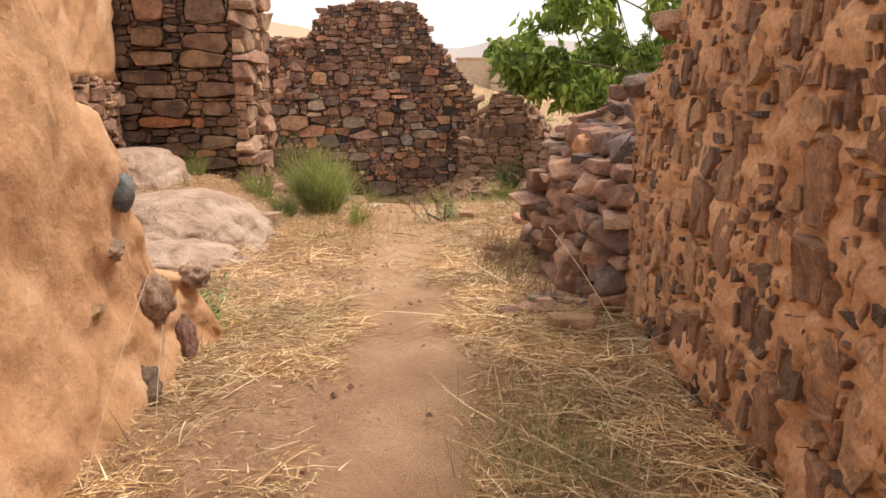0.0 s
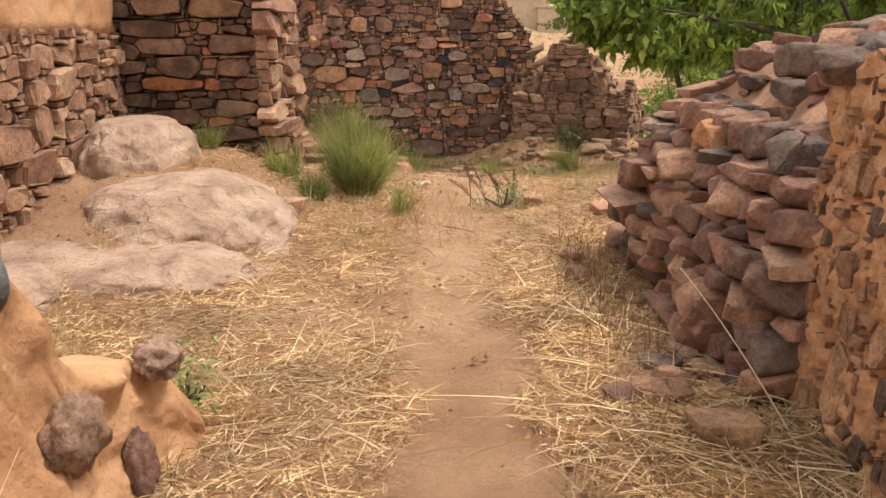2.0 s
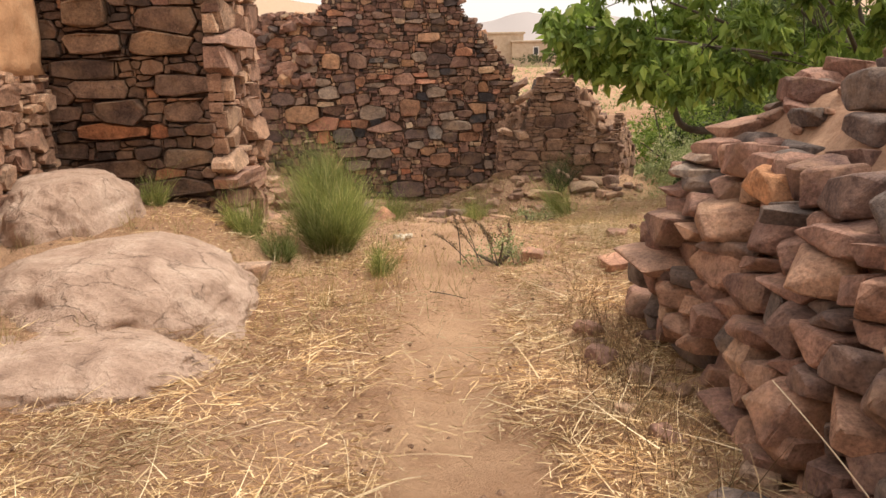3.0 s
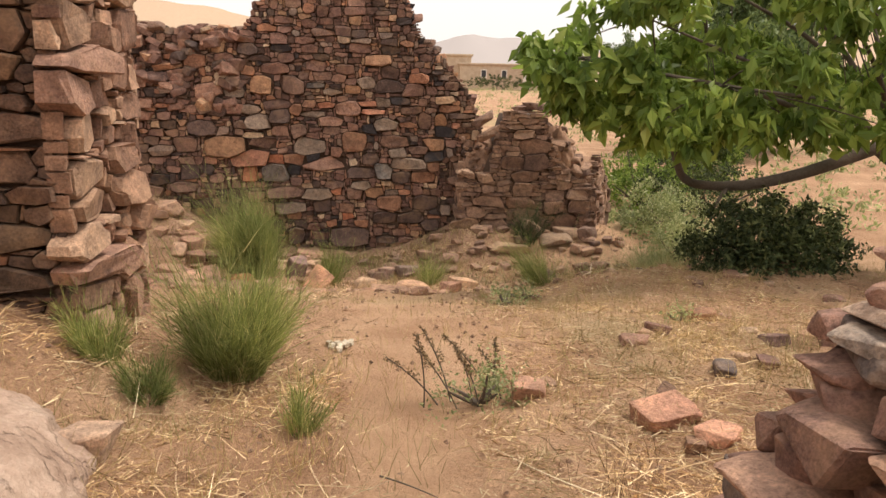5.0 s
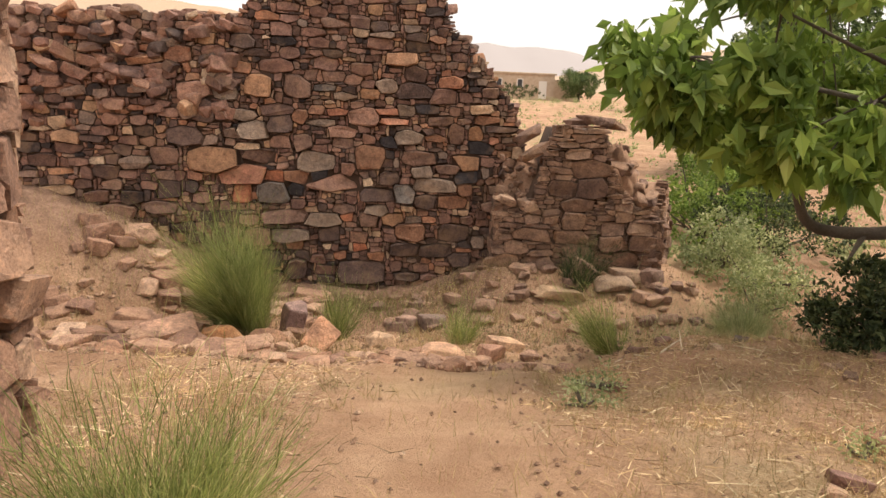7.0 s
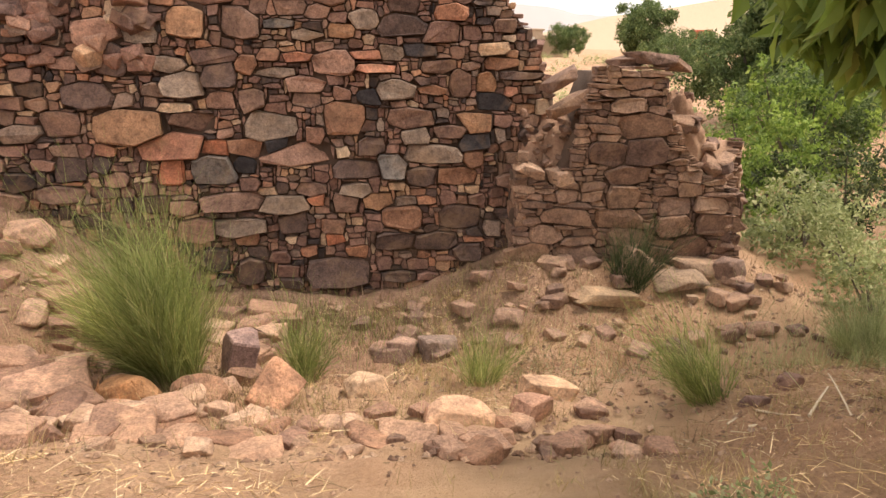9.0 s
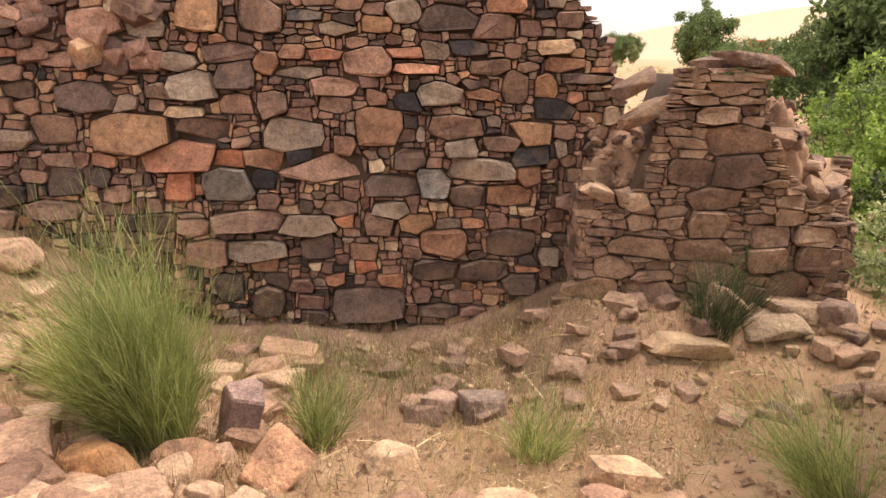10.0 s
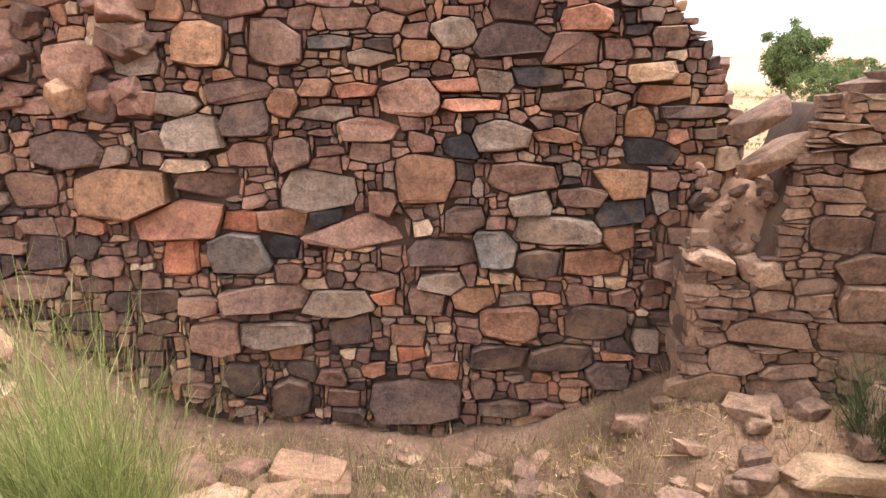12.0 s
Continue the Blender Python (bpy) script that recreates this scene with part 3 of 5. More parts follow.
# the upper left stretch has slumped: its stones lie loose and jut out
for _ in range(170):
    u, v = rng.uniform(-5.1, -2.45), rng.uniform(0.55, 1.85)
    if v < 0.62 + 0.25 * (u + 5.1) / 2.6:
        continue
    s = rng.uniform(0.09, 0.2)
    rock("stone", (u, 14.69 + 0.085 * u - rng.uniform(0.0, 0.07), v), (s * rng.uniform(1.0, 1.7), s * 1.2, s * rng.uniform(0.6, 0.9)), rng.choice((LOOSE_RED, ROCK)), rng, (rng.uniform(-25, 25), rng.uniform(-28, 28), rng.uniform(-30, 30)), far_wall)

# the lower piece that stands forward at the right end
pier_bottom = profile([(0.2, -1.1), (2.1, -1.15)])
pier_face = profile([(0.30, 0.12), (0.55, 0.02), (0.70, 0.2), (0.78, 0.6), (0.88, 0.92), (1.38, 0.93), (1.43, 0.70), (1.5, 0.48), (1.62, 0.28), (1.8, 0.1), (2.0, 0.0), (2.08, -0.06), (2.1, -0.4)])
pier_core = profile([(0.30, 0.1), (0.55, -0.02), (0.78, 0.5), (0.9, 0.88), (1.38, 0.88), (1.48, 0.55), (1.68, 0.2), (2.0, -0.04), (2.08, -0.4)])
pier = tagged(wall_core("wall_north_pier", (0, 14.28, 0), (1, 0.02), (0.30, 2.08), pier_bottom, pier_core, 0.75, JOINT), "lower broken pier of flat brown stones with earth core", "stone wall", kind="structure")
CLASSES_PIER = [(0.24, 0.40, 0.12, 0.2, 200), (0.15, 0.3, 0.06, 0.12, 900), (0.1, 0.24, 0.04, 0.07, 2500)]
PIER_MAT = rock_material("red_brown_flagstone", [(0.0, (0.17, 0.11, 0.09)), (0.5, (0.29, 0.185, 0.14)), (1.0, (0.38, 0.25, 0.18))])
PIER_SMALL = rock_material("red_brown_flagstone_small", [(0.0, (0.17, 0.11, 0.09)), (0.5, (0.29, 0.185, 0.14)), (1.0, (0.38, 0.25, 0.18))], False)
face_with_stones(pier, (0, 14.28, 0), (1, 0.02), pier_bottom, pier_face, (0.30, 2.1), CLASSES_PIER, 12, PIER_MAT, PIER_SMALL, (0.3, 2.1, -1.0, 1.0), (), (0.01, 0.035), joint=0.003, tilt=0.3)
left_top = profile([(0, 0.02), (0.5, 0.3)])
face_with_stones(pier, (0.31, 14.75, 0), (0.0, -1.0), profile([(0, -1.1), (1, -1.1)]), left_top, (0.0, 0.46), CLASSES_PIER, 13, PIER_MAT, PIER_SMALL, None, (), (0.005, 0.02))
end_top = profile([(0, -0.1), (0.5, 0.35), (1.0, 0.1), (1.6, -0.3)])
end_core = tagged(wall_core("wall_east_stub", (2.0, 14.32, 0), (0.42, 1.0), (0.0, 1.6), profile([(0, -1.15), (2, -1.1)]), end_top, 0.45, EARTH), "crumbling end of the stone wall with loose rubble", "stone wall", kind="structure")
face_with_stones(end_core, (2.0, 14.32, 0), (0.42, 1.0), profile([(0, -1.15), (2, -1.1)]), end_top, (0.0, 1.6), CLASSES_PIER, 14, PIER_MAT, PIER_SMALL, (0, 1.6, -1, 1), (), (0.02, 0.05))


def lump(name, centre, size, mat, seed, rough=0.25, level=4, flat=None, scale=1.0):
    """A rounded mass with an uneven skin."""
    bm = bmesh.new()
    bmesh.ops.create_icosphere(bm, subdivisions=level, radius=1.0)
    for v in bm.verts:
        d = v.co.normalized()
        n = noise.fractal(d * 1.6 * scale + Vector((seed, 0, 0)), 0.9, 2.1, 5)
        v.co = d * (1 + rough * n + 0.12 * rough * noise.noise(d * 7 * scale) + 0.2 * rough * abs(noise.noise(d * 3.3 * scale + Vector((0, seed, 0)))))
        if flat is not None and v.co.z > flat:
            v.co.z = flat + (v.co.z - flat) * 0.25
        v.co = Vector((v.co.x * size[0], v.co.y * size[1], v.co.z * size[2])) + Vector(centre)
    return part(name, bm, mat, smooth=True)


fill = lump("earth_fill", (0.68, 14.74, -0.1), (0.34, 0.32, 0.6), EARTH, 3.0, 0.12, 5, None, 1.6)
under(fill, pier, "loose reddish earth spilling from the wall core")
spill = lump("earth_fill", (1.6, 14.62, 0.12), (0.24, 0.26, 0.55), EARTH, 5.0, 0.2, 5, None, 1.3)
under(spill, pier, "broken earth core with rubble")
rng = random.Random(31)
for (x, y, z, sx, sy, sz, tx, ty, tz) in ((0.40, 14.32, 0.13, 0.28, 0.22, 0.10, 12, 18, 8), (0.66, 14.33, 0.08, 0.22, 0.2, 0.14, 10, -14, 20), (0.62, 14.45, 0.80, 0.36, 0.3, 0.10, 0, -35, 10), (0.70, 14.43, 0.62, 0.38, 0.3, 0.11, 0, -32, 5),
                                         (0.98, 14.42, 0.86, 0.24, 0.24, 0.14, 5, 0, 30), (1.30, 14.42, 0.97, 0.42, 0.34, 0.10, 0, 4, 6), (1.12, 14.5, 0.94, 0.3, 0.3, 0.09, 0, -8, 16), (1.5, 14.5, 0.92, 0.28, 0.3, 0.08, 0, 14, 40)):
    rock("stone", (x, y, z), (sx, sy, sz), tinted((0.44, 0.30, 0.22)) if z < 0.3 else PIER_MAT, rng, (tx, ty, tz), pier)
for _ in range(70):
    t = rng.random()
    s = rng.uniform(0.07, 0.2)
    x, y = 1.52 + 0.55 * t + rng.uniform(-0.10, 0.14), 14.36 + rng.uniform(0.0, 0.5)
    rock("stone", (x, y, 0.70 - 0.85 * t + rng.uniform(-0.16, 0.04)), (s * 1.3, s, s * 0.6), PIER_MAT, rng, (rng.uniform(-40, 40), rng.uniform(-40, 40), rng.uniform(0, 360)), pier)
for _ in range(70):
    s = rng.uniform(0.025, 0.075)
    hz = rng.uniform(0.08, 0.55)
    rock("stone", (rng.uniform(0.36, 0.86), 14.38 + 0.22 * hz + rng.uniform(-0.06, 0.08), hz), (s * 1.3, s, s * 0.7), PIER_MAT, rng, (rng.uniform(-40, 40), rng.uniform(-40, 40), rng.uniform(0, 360)), pier)

# ---- house corner of large blocks ----
block_top = profile([(-9, 2.6), (9, 2.6)])
block_bottom = profile([(-9, -0.25), (9, -0.25)])
CLASSES_BLOCK = [(0.34, 0.5, 0.13, 0.19, 160), (0.22, 0.36, 0.10, 0.17, 800), (0.12, 0.24, 0.06, 0.11, 1500), (0.08, 0.14, 0.04, 0.08, 1500)]
house_wall = tagged(wall_core("wall_west_house", (-3.3, 7.87, 0), (1, 0), (0.0, 1.32), block_bottom, block_top, 0.96, JOINT, lean=0.03, inset=0.03), "corner of a ruined house of large brown stone blocks", "stone wall", kind="structure")
FRONT = [(0.62, 0.77, 0.5, 0.13, (0.352, 0.152, 0.076)), (0.93, 0.77, 0.14, 0.1, (0.320, 0.144, 0.080)), (0.98, 1.34, 0.46, 0.17, (0.304, 0.192, 0.124)), (0.52, 1.37, 0.4, 0.16, (0.240, 0.152, 0.104)), (0.48, 1.58, 0.32, 0.2, (0.200, 0.124, 0.080)),
         (1.12, 1.08, 0.4, 0.15, (0.160, 0.104, 0.080)), (1.0, 0.36, 0.6, 0.14, (0.128, 0.088, 0.068)), (1.13, 0.58, 0.34, 0.14, (0.224, 0.156, 0.112)), (0.5, 1.83, 0.3, 0.24, (0.256, 0.136, 0.096)), (1.05, 1.82, 0.4, 0.26, (0.160, 0.108, 0.084))]
face_with_stones(house_wall, (-3.3, 7.87, 0), (1, 0), block_bottom, block_top, (0.0, 1.36), CLASSES_BLOCK, 41, BROWN, ROCKS, None, FRONT, (0.02, 0.06), lean=0.03, joint=0.004, grow=1.7, chink=(4, 8, 2, 4))
quoins, qz, rng = [], -0.15, random.Random(45)
while qz < 2.4:
    qw, qh = rng.choice((rng.uniform(0.2, 0.28), rng.uniform(0.34, 0.48))), rng.uniform(0.13, 0.21)
    quoins.append((qw / 2 + 0.01, qz + qh / 2, qw, qh, rng.choice(((0.34, 0.22, 0.155), (0.28, 0.18, 0.13), (0.40, 0.27, 0.195), (0.32, 0.195, 0.15)))))
    qz += qh
side_end = profile([(0, 2.6), (0.8, 2.6), (0.95, 2.5)])
face_with_stones(house_wall, (-1.93, 7.86, 0), (0.0, 1.0), profile([(0, -0.2), (1, -0.5)]), side_end, (0.0, 0.98), [(0.2, 0.34, 0.14, 0.24, 120), (0.12, 0.24, 0.09, 0.16, 400), (0.07, 0.14, 0.05, 0.09, 700)], 42, PALE, PALES, None, quoins, (0.03, 0.09), lean=0.0, joint=0.005, tilt=0.3, grow=1.7, chink=(4, 7, 3, 6))

# side wall with a plastered upper half
flank_top = profile([(-9, 2.6), (9, 2.6)])
flank_bottom = profile([(-9, -0.1), (9, 0.1)])
flank = tagged(wall_core("wall_west_flank", (-2.9, 4.4, 0), (-0.07, 1.0), (0.0, 3.46), flank_bottom, flank_top, 0.5, MORTAR), "stone side wall with worn ochre plaster on its upper half", "stone wall", kind="structure")
face_with_stones(flank, (-2.9, 4.4, 0), (-0.07, 1.0), flank_bottom, profile([(0, 1.2), (2.4, 1.22), (3.46, 1.14)]), (0.0, 3.45), [(0.26, 0.42, 0.18, 0.28, 30), (0.14, 0.26, 0.09, 0.17, 500), (0.07, 0.16, 0.05, 0.09, 1500)], 43, PALE, PALES, (1.0, 3.5, -0.1, 1.3), (), (0.03, 0.08), joint=0.006, tilt=0.25, grow=1.6, chink=(3, 6, 2, 4))
coat = wall_core("plaster", (-2.84, 4.4, 0), (-0.07, 1.0), (0.0, 3.4), profile([(0, 1.5), (3.5, 1.46)]), profile([(0, 2.58), (4, 2.58)]), 0.06, PLASTER, rag=0.05)
under(coat, flank, "worn ochre earth plaster")

# ---- plastered wall stub beside the start ----
def plaster_stub():
    crest = profile([(-2.0, 2.6), (1.6, 2.5), (2.2, 2.2), (2.36, 1.6), (2.42, 1.38), (2.57, 1.29), (2.63, 1.13), (2.81, 1.09), (2.90, 0.80), (3.02, 0.73), (3.06, 0.56), (3.17, 0.43), (3.45, 0.34), (3.62, 0.25), (3.72, 0.08), (3.80, -0.12)])
    ys = np.arange(-2.0, 3.81, 0.03)
    nf, nt2 = 44, 16
    verts, faces = [], []
    for y in ys:
        h = crest(y)
        foot = -0.2
        ring = []
        for j in range(nf + 1):
            z = foot + (h - foot) * j / nf
            x = -1.13 + 0.10 * max(0, 0.35 - z) - 0.03 * z
            soft = max(0.0, 1 - (h - z) / 0.05)
            x -= 0.05 * soft * soft
            p = Vector((x, y, z))
            n = 0.06 * noise.fractal(p * 1.9 + Vector((3, 0, 0)), 0.8, 2.1, 6) + 0.02 * noise.noise(p * 9) + 0.011 * noise.noise(p * 26) - 0.03 * max(0.0, 0.12 - abs(noise.noise(Vector((7, y * 2.6, z * 1.1)))))
            ring.append((x + n, y, z))
        for j in range(1, nt2 + 1):
            x = -1.18 - 0.95 * j / nt2
            ring.append((x, y, h - 0.25 * (j / nt2) ** 2 + 0.06 * noise.noise(Vector((x * 4, y * 4, 7)))))
        ring.append((-2.15, y, -0.3))
        verts += ring
    m = nf + 1 + nt2 + 1
    for i in range(len(ys) - 1):
        for j in range(m - 1):
            a = i * m + j
            faces.append((a, a + m, a + m + 1, a + 1)[::-1])
    faces.append([j for j in range(m)])
    faces.append([(len(ys) - 1) * m + j for j in range(m)][::-1])
    ob = mesh_object("wall_west_stub", verts, faces, PLASTER, True)
    return tagged(ob, "broken wall end coated with smooth ochre earth plaster", "earth wall", kind="structure")


stub = plaster_stub()
rng = random.Random(51)
SPECK = rock_material("speckled_grey_stone", [(0, (0.30, 0.20, 0.16)), (1, (0.36, 0.26, 0.21))], True, 0.9)
for (y, z, sx, sy, sz, mat, tx, k) in ((2.72, 0.60, 0.14, 0.12, 0.08, SPECK, 0, 2), (3.04, 0.33, 0.14, 0.20, 0.20, SPECK, 30, 3), (3.53, 0.31, 0.16, 0.17, 0.12, SPECK, -10, 4),
                                        (3.33, 0.05, 0.12, 0.13, 0.24, tinted((0.22, 0.13, 0.11)), 12, 5), (2.84, 0.03, 0.14, 0.2, 0.18, tinted((0.18, 0.13, 0.1)), 0, 6), (2.55, 0.42, 0.08, 0.15, 0.05, tinted((0.32, 0.2, 0.11)), 25, 7)):
    under(lump("embedded_stone", (-1.17 + (0.045 if z < 0.4 else 0), y, z), (sx * 0.42, sy * 0.5, sz * 0.5), mat, k * 3.3, 0.3, 4, None, 1.3), stub)

egg = lump("embedded_stone", (-1.13, 2.80, 0.79), (0.045, 0.045, 0.072), tinted((0.13, 0.15, 0.165)), 2.0, 0.12, 3)
under(egg, stub, "smooth blue-grey river stone")

# ---- stone and mud wall on the other side ----
right_top = profile([(-2.0, 1.75), (2.6, 1.8), (3.2, 1.95), (3.42, 1.75), (3.52, 1.5), (3.62, 1.33), (3.9, 1.22), (4.12, 1.14), (4.2, 0.9)])
def rt(u):
    return right_top(4.2 - u)


right_bottom = profile([(-9, -0.2), (9, -0.1)])
mud_wall = tagged(wall_core("wall_east", (0.96, 4.15, 0), (-0.01, -1.0), (0.0, 6.2), right_bottom, rt, 0.5, MUDMORTAR, lean=0.02, step=0.025, inset=0.016, rag=0.04, nv=80, crag=0.034), "rough wall of brown stones set in orange mud mortar", "stone wall", kind="structure")
MUDRAMP = [(0.0, (0.10, 0.085, 0.08)), (0.12, (0.17, 0.12, 0.10)), (0.3, (0.25, 0.15, 0.11)), (0.65, (0.35, 0.21, 0.14)), (1.0, (0.46, 0.295, 0.19))]
MUDSTONE = rock_material("mud_set_stone", MUDRAMP)
MUDSTONES = rock_material("mud_set_stone_small", MUDRAMP, False)
face_with_stones(mud_wall, (0.96, 4.15, 0), (-0.01, -1.0), right_bottom, rt, (0.0, 6.2), [(0.12, 0.2, 0.16, 0.28, 90), (0.07, 0.13, 0.09, 0.18, 900), (0.04, 0.08, 0.05, 0.11, 3000)], 61, MUDSTONE, MUDSTONES, (0.0, 3.0, -0.1, 2.0), (), (0.0, 0.016), lean=0.02, joint=0.012, tilt=0.14, cover=0.82, grow=1.3)
rng = random.Random(62)
for _ in range(30):
    y = rng.uniform(2.9, 4.18)
    s = rng.uniform(0.1, 0.24)
    rock("stone", (rng.uniform(0.98, 1.4), y, right_top(y) + rng.uniform(-0.04, 0.03)), (s, s * 1.2, s * 0.6), MUDSTONE, rng, parent=mud_wall)

# ---- collapsed stretch of dry stone ----
def heap_height(x, y):
    face = np.interp(y, [4.0, 4.6, 5.2, 5.7, 6.2], [0.84, 0.76, 0.78, 0.74, 0.70])
    z = np.interp(x - face, [-0.3, 0.08, 0.2, 0.4, 0.6, 0.9, 1.4, 2.6], [-0.3, -0.15, 0.40, 0.80, 1.03, 1.13, 1.22, 1.27])
    rim = smooth01(6.75, 6.25, y) * smooth01(3.35, 2.7, x) * np.where(x > 1.5, smooth01(3.92, 4.5, y), 1.0)
    z = z * rim - 0.3 * (1 - rim)
    z = np.where(x < 1.0, -0.3 + (z + 0.3) * smooth01(4.1, 4.4, y), z)
    return z + (0.13 * fbm(x * 2.2, y * 2.2, 4, 8) + 0.07 * fbm(x * 8, y * 8, 3, 18)) * rim


def build_heap():
    xs, ys = np.arange(0.35, 3.4, 0.04), np.arange(3.9, 6.9, 0.04)
    gx, gy = np.meshgrid(xs, ys)
    z = heap_height(gx, gy)
    verts = np.stack([gx, gy, z], -1).reshape(-1, 3)
    w, h = len(xs), len(ys)
    idx = np.arange(w * h).reshape(h, w)
    quads = np.stack([idx[:-1, :-1], idx[:-1, 1:], idx[1:, 1:], idx[1:, :-1]], -1).reshape(-1, 4)
    return tagged(mesh_object("rubble_heap", verts.tolist(), quads.tolist(), EARTH, True), "collapsed dry-stone wall, stacked stones over reddish earth", "rubble wall", kind="structure")


heap = build_heap()
rng = random.Random(71)
z = -0.1
while z < 0.74:
    h = rng.uniform(0.06, 0.15)
    y = 3.98 + rng.uniform(0, 0.1)
    end = 6.25 - max(0, z - 0.3) * 0.2
    while y < end:
        w = rng.choice((rng.uniform(0.09, 0.2), rng.uniform(0.18, 0.36)))
        face = float(np.interp(y, [4.0, 4.6, 5.2, 5.7, 6.2], [0.78, 0.70, 0.72, 0.66, 0.62]))
        lean = float(np.interp(z, [-0.1, 0.35, 0.6, 0.8, 1.0], [0.0, 0.06, 0.16, 0.28, 0.45])) + rng.uniform(-0.06, 0.05)
        rock("stone", (face + lean + 0.12, y + w / 2, z + h / 2), (rng.uniform(0.22, 0.34), w * 1.04, h * rng.uniform(0.9, 1.3)), DARKRED, rng, (rng.uniform(-16, 16), rng.uniform(-12, 12), rng.uniform(-24, 24)), heap)
        if y < 4.6 or rng.random() < 0.3:
            rock("stone", (face + lean + 0.32, y + w / 2, z + h / 2), (0.3, w * 1.15, h * 1.3), DARKRED, rng, (rng.uniform(-20, 20), rng.uniform(-14, 14), rng.uniform(-28, 28)), heap)
        y += w
    z += h * 0.98
LEDGE = [
    (0.72, 6.02, 0.29, 0.46, 0.44, 0.10, tinted((0.33, 0.21, 0.16)), (4, -4, 10)),
    (0.86, 5.98, 0.43, 0.5, 0.38, 0.19, tinted((0.27, 0.165, 0.135)), (0, 3, 5)),
    (1.02, 5.35, 0.74, 0.34, 0.34, 0.16, tinted((0.47, 0.24, 0.13)), (2, 4, 12)),
    (1.2, 5.05, 0.70, 0.36, 0.3, 0.12, tinted((0.42, 0.26, 0.18)), (0, -6, 30)),
    (0.86, 6.1, 0.60, 0.36, 0.24, 0.06, DARKRED, (0, -8, -10)),
    (0.9, 6.05, 0.70, 0.34, 0.26, 0.06, tinted((0.34, 0.28, 0.24)), (4, 2, 15))]
CREST = [
    (0.95, 6.08, 0.77, 0.3, 0.24, 0.05, tinted((0.4, 0.3, 0.24)), (0, -6, 5)),
    (1.12, 6.2, 1.08, 0.36, 0.26, 0.1, DARKRED, (0, -10, 0)),
    (1.5, 6.15, 1.17, 0.4, 0.3, 0.12, DARKRED, (0, 0, 20)),
    (1.85, 6.1, 1.26, 0.34, 0.3, 0.12, PALE, (0, 5, 40)),
    (1.4, 5.4, 1.02, 0.4, 0.34, 0.2, DARKRED, (0, 0, 0)),
    (1.1, 4.5, 0.92, 0.3, 0.3, 0.14, DARKRED, (0, 8, 0))]
for (x, y, z2, sx, sy, sz, mat, turn) in LEDGE + CREST:
    rock("stone", (x, y, z2 if z2 < 0.9 else float(heap_height(x, y)) + 0.02), (sx, sy, sz), mat, rng, turn, heap)
for _ in range(170):
    x, y = rng.uniform(0.85, 2.4), rng.uniform(4.1, 6.3)
    s = 0.06 + 0.26 * rng.random() ** 1.7
    rock("stone", (x, y, float(heap_height(x, y)) + s * 0.08), (s * 1.2, s, s * 0.55), DARKRED, rng, (rng.uniform(-20, 20), rng.uniform(-20, 20), rng.uniform(0, 360)), heap)

# ---- rock outcrop ----
def outcrop_material():
    m, nt, b = material("weathered_pink_rock", 0.85)
    p = coords(nt)
    n = noise_node(nt, 3.5, 7, 0.65, p, 0.3)
    r = ramp(nt, [(0.3, (0.27, 0.175, 0.13)), (0.48, (0.45, 0.315, 0.24)), (0.72, (0.60, 0.455, 0.365))])
    nt.links.new(n.outputs[0], r.inputs[0])
    stretch = nt.nodes.new("ShaderNodeMapping")
    stretch.inputs["Rotation"].default_value = (0, 0, 0.7)
    stretch.inputs["Scale"].default_value = (1.0, 2.4, 1.5)
    nt.links.new(p, stretch.inputs[0])
    vo = nt.nodes.new("ShaderNodeTexVoronoi")
    vo.feature = "DISTANCE_TO_EDGE"
    vo.inputs["Scale"].default_value = 3.2
    warp = noise_node(nt, 4, 4, 0.6, stretch.outputs[0])
    moved = mix(nt, stretch.outputs[0], warp.outputs[1], 0.22)
    nt.links.new(moved, vo.inputs["Vector"])
    cr = ramp(nt, [(0.0, (0, 0, 0)), (0.02, (1, 1, 1))])
    nt.links.new(vo.outputs["Distance"], cr.inputs[0])
    patch = noise_node(nt, 2.0, 3, 0.5, p)
    pr = ramp(nt, [(0.42, (1.0, 1.0, 1.0)), (0.6, (0.5, 0.5, 0.5))])
    nt.links.new(patch.outputs[0], pr.inputs[0])
    crack = mix(nt, cr.outputs[0], (1.0, 1.0, 1.0), pr.outputs[0])
    c = mix(nt, (0.13, 0.085, 0.065), r.outputs[0], crack)
    f = noise_node(nt, 60, 6, 0.75, p)
    fr = ramp(nt, [(0.3, (0.7, 0.68, 0.66)), (0.6, (1.15, 1.15, 1.15))])
    nt.links.new(f.outputs[0], fr.inputs[0])
    c = mix(nt, c, fr.outputs[0], 0.6, "MULTIPLY")
    nt.links.new(c, b.inputs["Base Color"])
    n1 = bump(nt, b, crack, 0.8, 0.03)
    n2 = bump(nt, b, n.outputs[0], 0.9, 0.09, n1)
    bump(nt, b, f.outputs[0], 0.8, 0.012, n2)
    return m


